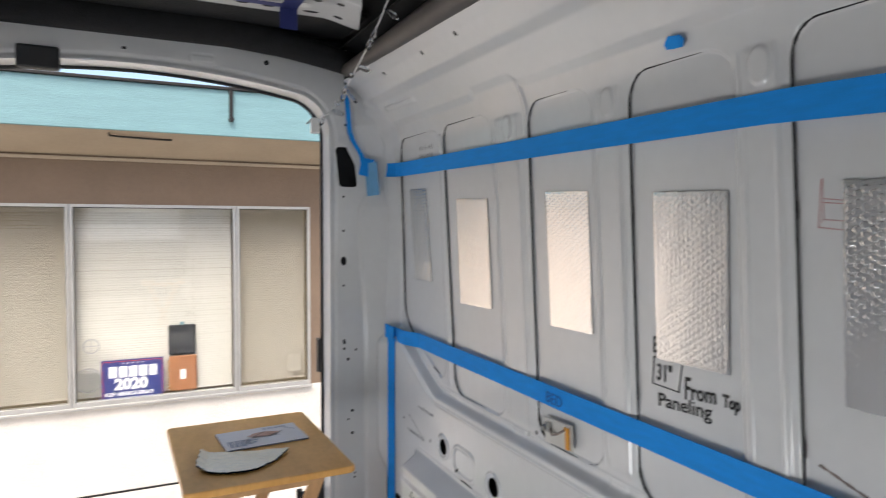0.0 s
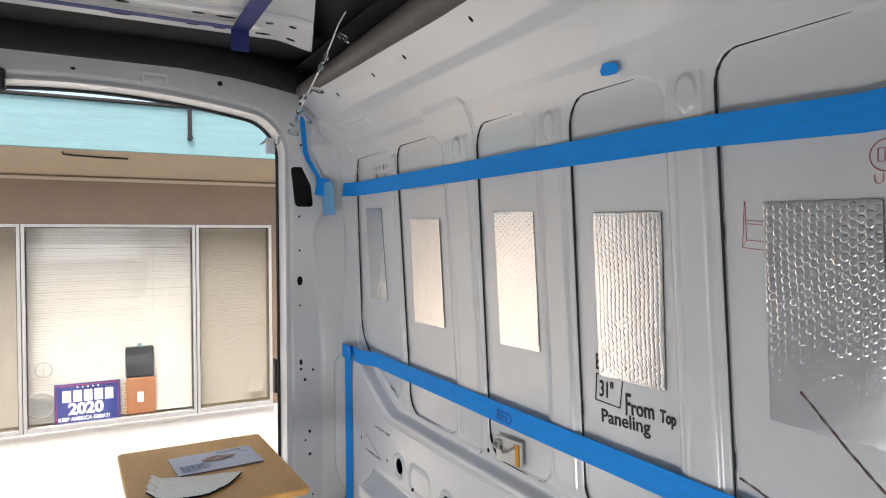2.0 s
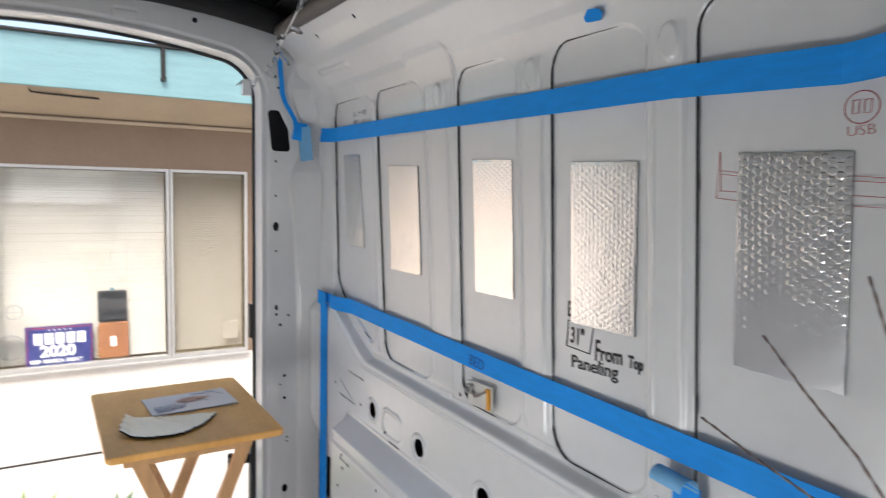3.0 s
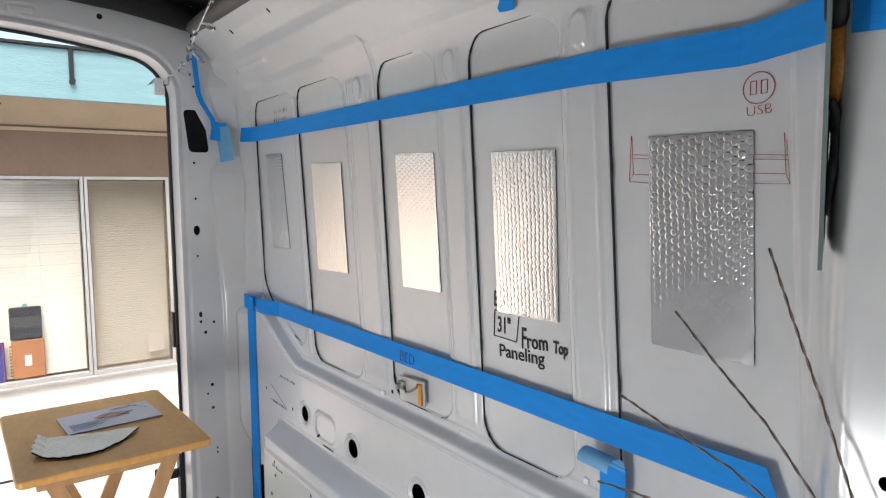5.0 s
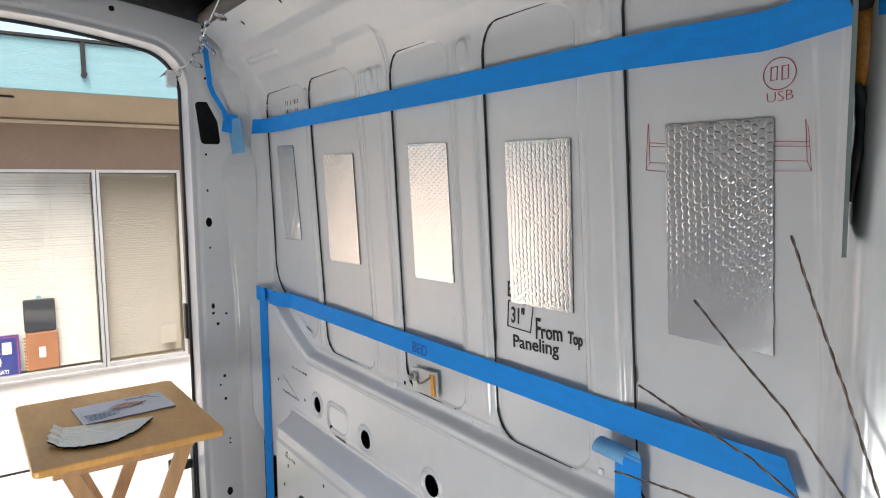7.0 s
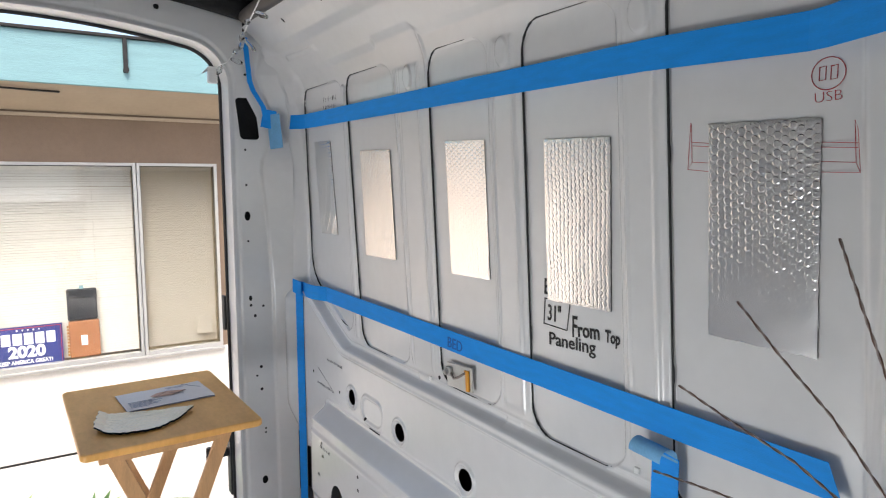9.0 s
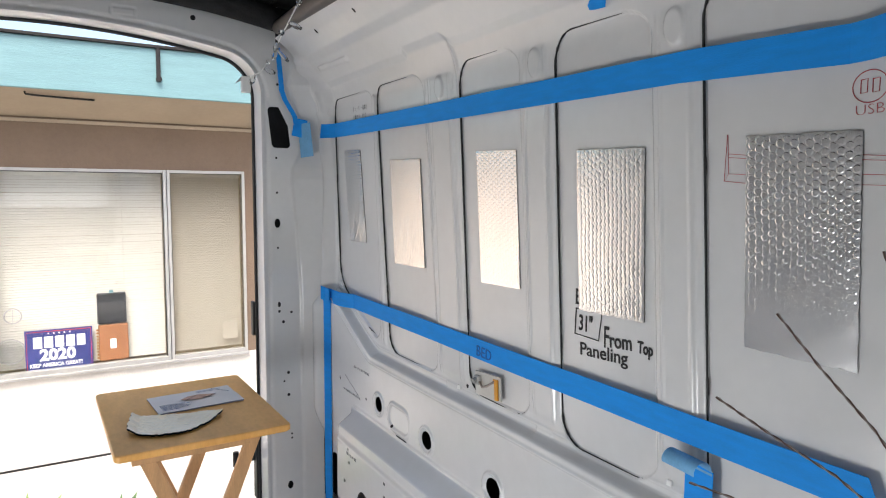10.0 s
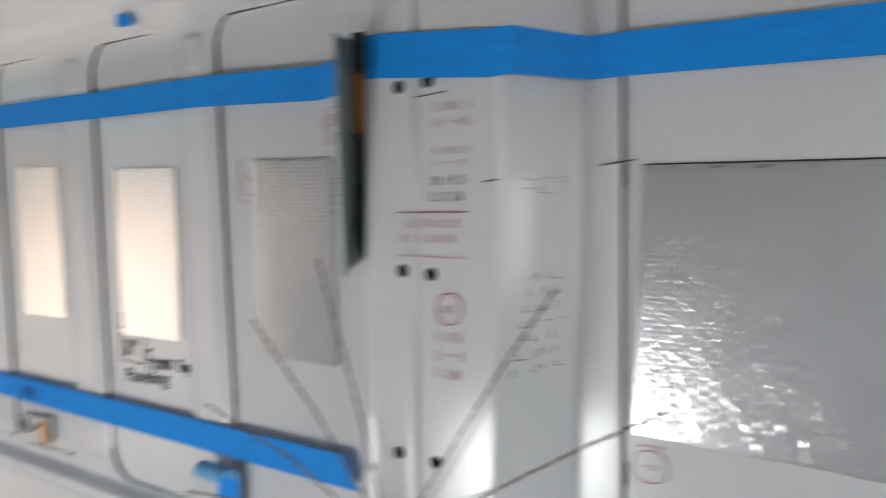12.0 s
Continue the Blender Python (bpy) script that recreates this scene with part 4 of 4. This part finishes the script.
build_foil((-0.011, 1.699), (0.206, 1.704), (-0.025, 1.313), (0.183, 1.310), 4, LAB, height=0.00026, creases=0.00025)
build_foil((-0.460, 1.703), (-0.254, 1.707), (-0.474, 1.310), (-0.271, 1.311), 5, LAB, height=0.00046, fade=0.36, grain=0.0008)
build_foil((-1.620, 1.655), (-1.034, 1.667), (-1.620, 1.262), (-1.027, 1.277), 6, "wide silver bubble foil patch beside the door column", height=0.00020, creases=0.0006)


# ---- van: tape ----
def tape_strip(name, path, z_at, width, label, mat=TAPE, ends=(0.0, 0.0)):
    ob = empty(name, label, "tape")
    lo = [z_at(y) for _, y in path]
    part("strip", ribbon(path, lo, [v + width for v in lo], 0.0012, None, ends), mat, ob)
    return ob


TW = 0.062
ys = list(np.linspace(1.845, -0.640, 64))
high = np.linspace(1.82, 1.90, 9)
top_path = [(min(0.868 + 0.0012 * math.sin(y * 9) - 0.62 * max(0.0, -0.455 - y), SKIN - float(wall_depth(np.full(9, y), high).max()) - 0.0015), y) for y in ys]
column_path = [(0.7035, -0.678), (0.6985, -0.70), (0.6985, -0.80), (0.6985, -0.880), (0.712, -0.905), (0.845, -0.944), (0.869, -0.965), (0.876, -1.01), (0.880, -1.3), (0.880, -1.7)]


def top_z(y):
    return 1.822 + 0.0085 * y - 0.036 * max(0.0, -0.14 - y)


rear_run = [p for p in top_path if p[1] > -0.20]
front_run = [(x - 0.0016, y) for x, y in top_path if y < -0.12]
upper_tape = tape_strip("wall_tape", rear_run, top_z, TW, "long strip of blue masking tape along the upper wall", ends=(0.008, 0.0))
lo = [top_z(y) - 0.001 for _, y in front_run]
part("overlap_strip", ribbon(front_run, lo, [v + TW + 0.001 for v in lo], 0.0012, None, (0.003, 0.02)), TAPE, upper_tape)
tape_strip("wall_tape", column_path, lambda y: float(np.interp(-y, (0.68, 0.89, 0.945, 1.02, 1.32, 1.7), (1.791, 1.771, 1.791, 1.794, 1.787, 1.780))), 0.062, "strips of blue masking tape wrapped over the door column")
band = np.linspace(1.06, 1.14, 9)
low_path = [(min(0.868 + 0.001 * math.sin(y * 8 + 1), SKIN - float(wall_depth(np.full(9, y), band).max()) - 0.0015), y) for y in np.linspace(1.800, -0.535, 60)]
tape_strip("wall_tape", low_path, lambda y: 1.090 + 0.003 * max(0.0, y), TW, "strip of blue masking tape marking the bed height", ends=(0.0, -0.025))
low_tape = bpy.data.objects[bpy.data.objects.find("wall_tape.002")]
part("folded_end", ribbon([(0.813, 1.822), (low_path[0][0] - 0.002, 1.790), (low_path[0][0] - 0.003, 1.740)], [1.104, 1.098, 1.103], [1.166, 1.161, 1.157], 0.0012), TAPE, low_tape, "folded rear end of the tape")
vt = empty("wall_tape", "upright blue masking tape strip down the rear wall", "tape")
part("strip", ribbon([(0.820, 1.806), (0.838, 1.763)], [0.12, 0.12], [1.10, 1.10], 0.0012), TAPE, vt)


def build_tape_bits():
    a = empty("corner_tape", "narrow blue tape along the pillar crease", "tape")
    pts = [(0.640, 1.893, 2.225), (0.648, 1.890, 2.12), (0.654, 1.888, 2.04), (0.667, 1.885, 2.00), (0.690, 1.882, 1.962), (0.708, 1.878, 1.93), (0.716, 1.874, 1.875)]
    bm = bmesh.new()
    prev = None
    for x, y, z in pts:
        row = [bm.verts.new((x, y - 0.003, z)), bm.verts.new((x + 0.020, y - 0.010, z + 0.003))]
        if prev:
            bm.faces.new((prev[0], prev[1], row[1], row[0]))
        prev = row
    part("strip", bm, TAPE, a)
    part("fold", box(-0.030, 0.030, -0.001, 0.001, -0.040, 0.040, 0, 2, Matrix.Translation((0.738, 1.866, 1.880)) @ Matrix.Rotation(radians(-35), 4, "Z") @ Matrix.Rotation(radians(12), 4, "Y")), TAPE, a)
    part("flag", box(-0.032, 0.032, -0.001, 0.001, -0.075, 0.075, 0, 2, Matrix.Translation((0.758, 1.846, 1.826)) @ Matrix.Rotation(radians(-50), 4, "Z") @ Matrix.Rotation(radians(-6), 4, "Y")), TAPE_PALE, a, "loose pale tape end")
    d = empty("tape_scrap", "small torn scrap of blue tape on the wall", "tape")
    torn = Matrix.Translation((0.850, 0.110, 2.030)) @ Matrix.Rotation(radians(-14), 4, "Y") @ Matrix.Rotation(radians(6), 4, "X")
    bm = bmesh.new()
    shape = ((0.030, -0.004), (0.018, 0.014), (-0.016, 0.013), (-0.028, 0.004), (-0.024, -0.013), (0.006, -0.015), (0.024, -0.014))
    lo, hi = [[bm.verts.new(torn @ Vector((dx, dy, dz))) for dy, dz in shape] for dx in (0.0006, -0.0008)]
    bm.faces.new(lo)
    bm.faces.new(hi[::-1])
    for i in range(len(shape)):
        bm.faces.new((lo[i], hi[i], hi[(i + 1) % 7], lo[(i + 1) % 7]))
    part("scrap", bm, TAPE, d)
    e = empty("curled_tape", "strip of blue tape hanging with a curled end", "tape")
    part("strip", ribbon([(0.866, -0.165), (0.866, -0.231)], [0.55, 0.55], [1.060, 1.052], 0.0012), TAPE, e)
    n, bm, prev = 16, bmesh.new(), None
    for i in range(n + 1):
        ang = -0.4 + 4.0 * i / n
        r = 0.026 - 0.010 * i / n
        x, z = 0.866 - 0.026 + r * math.cos(ang), 1.055 + r * math.sin(ang) + 0.004
        row = [bm.verts.new((x, -0.150 + 0.012 * i / n, z)), bm.verts.new((x, -0.229 + 0.012 * i / n, z - 0.004))]
        if prev:
            bm.faces.new((prev[0], prev[1], row[1], row[0]))
        prev = row
    part("curl", bm, TAPE_PALE, e, "pale curled tape end", True)
    g = empty("roof_tape", "navy tape strips on the roof crossmember", "tape")
    part("strip", box(-1.1, 0.25, 1.335, 1.372, 2.3875, 2.389), TAPE_NAVY, g)
    part("strip", box(0.250, 0.312, 0.98, 1.375, 2.389, 2.3905), TAPE_NAVY, g)
    part("tail", box(0.250, 0.312, 1.375, 1.377, 2.315, 2.389), TAPE_NAVY, g)


build_tape_bits()


# ---- van: writing and drawings on the wall ----
def on_wall(x, y, z, roll=0.0):
    """Letters on the side wall: they read towards -y and face -x."""
    return Matrix(((0, 0, -1, x), (-1, 0, 0, y), (0, 1, 0, z), (0, 0, 0, 1))) @ Matrix.Rotation(radians(roll), 4, "Z")


def stroke(points, r, mat, name="pen_line", parent=None):
    return part(name, tube(points, r, 5), mat, parent or wall_side)


WX = SKIN - 0.0115
plain_text("31\"", 0.056, INK, on_wall(WX, 0.187, 1.259, 0), wall_side, bold=0.0009, squeeze=0.66)
stroke([(WX, y, z) for y, z in ((0.196, 1.311), (0.199, 1.247), (0.116, 1.244), (0.107, 1.312), (0.150, 1.310), (0.197, 1.312))], 0.0015, INK)
plain_text("F", 0.074, INK, on_wall(WX, 0.100, 1.233, 1), wall_side, bold=0.0007, squeeze=0.58)
plain_text("rom", 0.050, INK, on_wall(WX, 0.080, 1.237, 5), wall_side, bold=0.0010, squeeze=0.84)
plain_text("Top", 0.038, INK, on_wall(WX, -0.007, 1.243, 0), wall_side, bold=0.0013, squeeze=0.70)
plain_text("Paneling", 0.045, INK, on_wall(WX, 0.180, 1.198, 3), wall_side, bold=0.0006, squeeze=1.08)
plain_text("B", 0.055, INK, on_wall(WX, 0.201, 1.323, 0), wall_side, bold=0.0011, squeeze=0.7)
plain_text("BED", 0.046, INK_BLUE, on_wall(0.8650, 0.612, 1.103, -2), wall_side, bold=0.0002)
plain_text("USB", 0.024, INK_RED, on_wall(WX, -0.444, 1.726, 3), wall_side, bold=-0.0006, squeeze=1.1)
stroke([(WX, -0.465 + 0.0265 * math.cos(a), 1.771 + 0.0255 * math.sin(a)) for a in np.linspace(0, 2 * math.pi, 22)], 0.0008, INK_RED)
for y in (-0.456, -0.474):
    stroke([(WX, y + a, 1.772 + b) for a, b in ((0.005, 0.010), (-0.005, 0.011), (-0.005, -0.010), (0.005, -0.011), (0.005, 0.011))], 0.0008, INK_RED)
# the shelf sketched round the foil
for pts in ([(-0.214, 1.712), (-0.219, 1.638), (-0.210, 1.624), (-0.213, 1.712)], [(-0.210, 1.624), (-0.262, 1.619)], [(-0.219, 1.638), (-0.262, 1.635)], [(-0.217, 1.676), (-0.262, 1.671)], [(-0.217, 1.669), (-0.262, 1.665)],
            [(-0.455, 1.664), (-0.522, 1.659)], [(-0.455, 1.656), (-0.522, 1.652)], [(-0.455, 1.633), (-0.514, 1.630)], [(-0.455, 1.616), (-0.527, 1.614), (-0.520, 1.680), (-0.509, 1.695), (-0.514, 1.630), (-0.527, 1.614)]):
    stroke([(WX - 0.0125 * (y < -0.515), y, z) for y, z in pts], 0.0006, INK_RED)


def scribble(y0, y1, z, h, x, mat, seed, n=1, r=0.0007):
    """Writing too blurred to read: small uneven pen bars of its size; x None lays them on the pressed panel."""
    rnd = random.Random(seed)
    bms = []
    for i in range(n):
        y, zz = y0, z - i * h * 1.7
        while y > y1:
            w = rnd.uniform(0.35, 0.75) * h
            shape = rnd.choice((((0, 1), (0.1, 0)), ((0.1, 0.9), (0, 0.1), (0.9, 0)), ((0, 0), (0.4, 0.95), (0.9, 0)), ((0.9, 0.9), (0.2, 0.7), (0.8, 0.35), (0.1, 0)), ((0, 0.55), (0.9, 0.5))))
            pts = [(y - u * w, zz + (v - 0.5) * h) for u, v in shape]
            bms.append(tube([((SKIN - float(wall_depth(np.array([a]), np.array([b]))[0]) - 0.001) if x is None else x, a, b) for a, b in pts], r, 4))
            y -= w + rnd.uniform(0.12, 0.5) * h
    part("pen_marks", merge(*bms), mat, wall_side)


CXW = 0.7025
scribble(-0.792, -0.842, 1.642, 0.013, CXW, INK, 21, 2, 0.0009)
scribble(-0.795, -0.850, 1.742, 0.013, CXW, INK_FAINT, 22, 2)
scribble(-0.795, -0.845, 1.682, 0.010, CXW, INK_FAINT, 23, 2)
scribble(-0.742, -0.835, 1.583, 0.012, CXW, INK_FAINT, 24, 2)
scribble(-0.802, -0.846, 1.428, 0.015, CXW, INK_RED, 25, 3)
stroke([(CXW, -0.735, 1.598), (CXW, -0.846, 1.598)], 0.0009, INK_RED)
stroke([(CXW, -0.738, 1.537), (CXW, -0.845, 1.536)], 0.0006, INK_FAINT)
stroke([(CXW, -0.765, 1.757), (CXW, -0.812, 1.761)], 0.0008, INK)
stroke([(CXW, -0.821 + 0.020 * math.cos(a), 1.466 + 0.022 * math.sin(a)) for a in np.linspace(0, 2 * math.pi, 18)], 0.0010, INK_RED)
scribble(-0.812, -0.832, 1.466, 0.012, CXW, INK_RED, 27, 1)
stroke([(CXW, -0.872, 1.638), (0.706, -0.890, 1.641)], 0.0012, INK)
scribble(-0.908, -0.926, 1.648, 0.010, None, PENCIL, 26, 2)
for i in range(7):
    scribble(-0.912 + 0.0016 * i, -0.930, 1.510 - i * 0.0215, 0.011, None, INK if i > 3 else PENCIL, 30 + i, 1, 0.0008)
stroke([(0.873, -0.975, 1.668), (0.876, -1.025, 1.675)], 0.0013, INK)
stroke([(SKIN - 0.012, -1.034, 1.668), (SKIN - 0.012, -1.62, 1.662)], 0.0013, INK)
stroke([(WX, -1.051 + 0.026 * math.cos(a), 1.232 + 0.024 * math.sin(a)) for a in np.linspace(0, 2 * math.pi, 18)], 0.0009, INK_FAINT)
scribble(-1.042, -1.062, 1.232, 0.010, WX, INK_FAINT, 40, 1)
scribble(-1.03, -1.07, 1.262, 0.006, WX, INK_FAINT, 41, 1)
scribble(1.60, 1.47, 1.945, 0.020, SKIN - 0.0115, INK, 42, 2)
scribble(1.50, 1.34, 0.86, 0.010, None, PENCIL, 43, 1)
scribble(1.62, 1.44, 0.735, 0.010, None, PENCIL, 44, 1)
scribble(1.36, 1.26, 0.555, 0.012, None, PENCIL, 45, 1)


def on_panel(y, z, out=0.001):
    return (SKIN - float(wall_depth(np.array([y]), np.array([z]))[0]) - out, y, z)


# Dark stroke painted for the shade in a pressed slot.
stroke([on_panel(1.100 - 0.02 * i, 0.6905) for i in range(5)], 0.0022, CAVITY_BLACK, "slot")
stroke([on_panel(1.600 - 0.03 * i, 0.800 - 0.012 * i) for i in range(6)], 0.0007, PENCIL)
for y, z in ((0.721, 0.972), (-0.118, 0.985)):
    cx0, _, _ = on_panel(y, z)
    part("panel_clip", box(cx0 - 0.005, cx0 + 0.002, y - 0.007, y + 0.007, z - 0.007, z + 0.007, 0.002), WHITEPLASTIC, wall_side, "small white plastic clip")


# ---- van: ornament, hanging board, fittings ----
def twisted(points, r, parent, name="wire"):
    pts = [Vector(p) for p in points]
    dense = []
    n = 70
    for i in range(n + 1):
        f = i / n * (len(pts) - 1)
        k = min(int(f), len(pts) - 2)
        dense.append(pts[k].lerp(pts[k + 1], f - k))
    for s, mat in ((0, WIRE_A), (math.pi, WIRE_B)):
        out = []
        for i, p in enumerate(dense):
            d = (dense[min(i + 1, n)] - dense[max(i - 1, 0)]).normalized()
            a = Vector((1, 0, 0)) - d * d.x
            a.normalize()
            b = d.cross(a)
            ang = i * 0.85 + s
            out.append(p + (a * math.cos(ang) + b * math.sin(ang)) * r * 0.75)
        part(name, tube(out, r * 0.8, 5), mat, parent, "", True)


def build_spray():
    o = empty("wire_spray", "fan of thin brown twisted wires fixed to the door column", "wire ornament")
    hub = (0.668, -0.752, 1.140)
    tips = [(0.667, -0.374, 1.278), (0.698, -0.449, 1.422), (0.649, -0.344, 1.129), (0.701, -0.588, 1.527), (0.690, -0.978, 1.504), (0.700, -1.112, 1.371)]
    for i, t in enumerate(tips):
        mid = [h * 0.5 + v * 0.5 for h, v in zip(hub, t)]
        mid[2] += 0.012 * (1 if i in (0, 1) else 0.4)
        twisted([hub, [h * 0.75 + v * 0.25 for h, v in zip(hub, t)], mid, [h * 0.25 + v * 0.75 + 0.003 for h, v in zip(hub, t)], t], 0.0015, o)
    part("hub", tube([(0.640, -0.752, 1.138), (0.700, -0.752, 1.138)], [0.020, 0.026], 14), IRON, o, "dark round hub")


build_spray()


def build_plate():
    b = empty("hanging_board", "dark reflective plate hung edge-on from the door column", "board")
    m = Matrix.Translation((0.632, -0.683, 0)) @ Matrix.Rotation(radians(22.8), 4, "Z")
    outline = ((0.0, 1.836), (0.207, 1.868), (0.207, 1.538), (0.048, 1.512))

    def plate(pts, thick):
        bm = bmesh.new()
        a = [bm.verts.new(m @ Vector((u, -thick / 2, z))) for u, z in pts]
        c = [bm.verts.new(m @ Vector((u, thick / 2, z))) for u, z in pts]
        bm.faces.new(a)
        bm.faces.new(c[::-1])
        for i in range(len(pts)):
            j = (i + 1) % len(pts)
            bm.faces.new((a[i], c[i], c[j], a[j]))
        return bm

    def lump(pts, radii, mat, name, label):
        part(name, tube([m @ Vector(p) for p in pts], radii, 10), mat, b, label, True)

    part("board", plate(outline, 0.004), DARK_PLATE, b)
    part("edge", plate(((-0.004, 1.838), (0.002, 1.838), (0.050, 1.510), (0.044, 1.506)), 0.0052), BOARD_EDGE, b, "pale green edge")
    # Amber and black lumps put the plate's reflections into colour and shape.
    lump(((0.085, -0.006, 1.862), (0.088, -0.009, 1.84), (0.085, -0.009, 1.815), (0.088, -0.008, 1.80)), [0.010, 0.017, 0.016, 0.008], SHADE_BLACK, "cap", "black lump over the amber streak")
    lump(((0.088, -0.008, 1.822), (0.092, -0.011, 1.79), (0.090, -0.012, 1.76), (0.095, -0.012, 1.735), (0.090, -0.008, 1.712)), [0.010, 0.014, 0.012, 0.014, 0.005], AMBER, "streak", "amber streak standing for a reflection")
    lump(((0.128, -0.004, 1.818), (0.134, -0.020, 1.805), (0.136, -0.026, 1.780), (0.134, -0.020, 1.755), (0.128, -0.004, 1.742)), [0.004, 0.008, 0.009, 0.008, 0.004], SHADE_BLACK, "flap", "black lump beside the amber streak")
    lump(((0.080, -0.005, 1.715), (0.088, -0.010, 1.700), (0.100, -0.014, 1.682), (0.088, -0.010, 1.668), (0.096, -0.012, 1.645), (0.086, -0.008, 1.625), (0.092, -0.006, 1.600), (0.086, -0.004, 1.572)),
         [0.004, 0.007, 0.011, 0.005, 0.008, 0.006, 0.004, 0.0015], SHADE_BLACK, "blotch", "black blotch standing for a reflection")


build_plate()


def build_fittings():
    c = empty("wall_connector", "white plug connector with an orange strap in the recess", "connector")
    m = Matrix.Translation((0.874, 0.557, 1.026)) @ Matrix.Rotation(radians(-4), 4, "X")
    part("plate", box(-0.004, 0.004, -0.066, 0.066, -0.044, 0.030, 0.003, 2, m), CHIP, c)
    part("plug", merge(box(-0.018, -0.004, 0.026, 0.054, -0.008, 0.020, 0.004, 2, m), tube([m @ Vector((-0.016, 0.040, 0.008)), m @ Vector((-0.028, 0.040, 0.004))], 0.009, 10)), ALU, c, "grey plug")
    part("lead", tube([m @ Vector(p) for p in ((-0.012, 0.030, 0.004), (-0.014, 0.012, -0.012), (-0.013, -0.012, -0.004), (-0.010, -0.048, 0.016))], 0.0035, 8), WIRE_B, c, "thin grey lead", True)
    part("strap", merge(box(-0.012, -0.006, -0.062, -0.046, -0.040, 0.022, 0.002, 2, m), box(-0.012, -0.006, -0.052, -0.040, 0.012, 0.022, 0.002, 2, m)), ORANGE, c, "orange strap")
    s = empty("string_light", "wire of small clear plastic lamps along the roof corner", "string light")
    route = [(0.56, 1.05, 2.40), (0.56, 1.12, 2.38), (0.56, 1.21, 2.330), (0.56, 1.31, 2.283), (0.56, 1.41, 2.243), (0.566, 1.52, 2.215), (0.575, 1.62, 2.195), (0.605, 1.76, 2.20), (0.642, 1.855, 2.21), (0.618, 1.868, 2.175), (0.594, 1.876, 2.145), (0.572, 1.885, 2.113), (0.53, 1.895, 2.095)]
    part("wire", tube(route, 0.0028, 6), WHITEPLASTIC, s, "", True)
    for i, (x, y, z) in enumerate(((0.56, 1.15, 2.36), (0.56, 1.24, 2.315), (0.56, 1.29, 2.292), (0.562, 1.45, 2.232), (0.566, 1.52, 2.215), (0.578, 1.64, 2.195), (0.61, 1.77, 2.20), (0.636, 1.855, 2.205), (0.612, 1.868, 2.168), (0.585, 1.878, 2.13), (0.55, 1.89, 2.10))):
        d = Vector((0.028 * math.cos(i * 2.1), -0.012, -0.022 - 0.012 * math.sin(i * 1.3)))
        part("lamp", tube([Vector((x, y, z)), Vector((x, y, z)) + d * 0.4, Vector((x, y, z)) + d * 1.0, Vector((x, y, z)) + d * 1.6], [0.004, 0.009, 0.012, 0.005], 8), CLEAR, s, "", True)
    p = empty("switch_box", "small white plug box hanging at the door frame", "plug")
    part("body", box(0.500, 0.540, 1.925, 1.950, 2.028, 2.098, 0.005), WHITEPLASTIC, p)
    part("tie", tube([(0.50, 1.93, 2.08), (0.475, 1.925, 2.065), (0.50, 1.93, 2.09), (0.54, 1.935, 2.088)], 0.003, 6), ALU, p)
    h = empty("door_hinge", "black door hinge at the rear pillar", "hinge", group="rear door hinges")
    part("leaf", box(0.555, 0.568, 2.022, 2.075, 0.12, 0.42, 0.004), BLACKPLASTIC, h)
    part("arm", box(0.470, 0.556, 2.045, 2.075, 0.305, 0.345, 0.006), BLACKPLASTIC, h)
    part("pin", tube([(0.468, 2.06, 0.29), (0.468, 2.06, 0.36)], 0.014, 10), IRON, h)
    g = empty("door_hinge", "black door hinge at the rear pillar", "hinge", group="rear door hinges")
    part("leaf", box(0.552, 0.566, 2.022, 2.060, 0.92, 1.08, 0.004), BLACKPLASTIC, g)
    k = empty("header_latch", "black plastic latch on the rear header", "latch")
    part("body", box(-0.610, -0.470, 1.880, 1.930, 2.200, 2.285, 0.008), BLACKPLASTIC, k)


build_fittings()
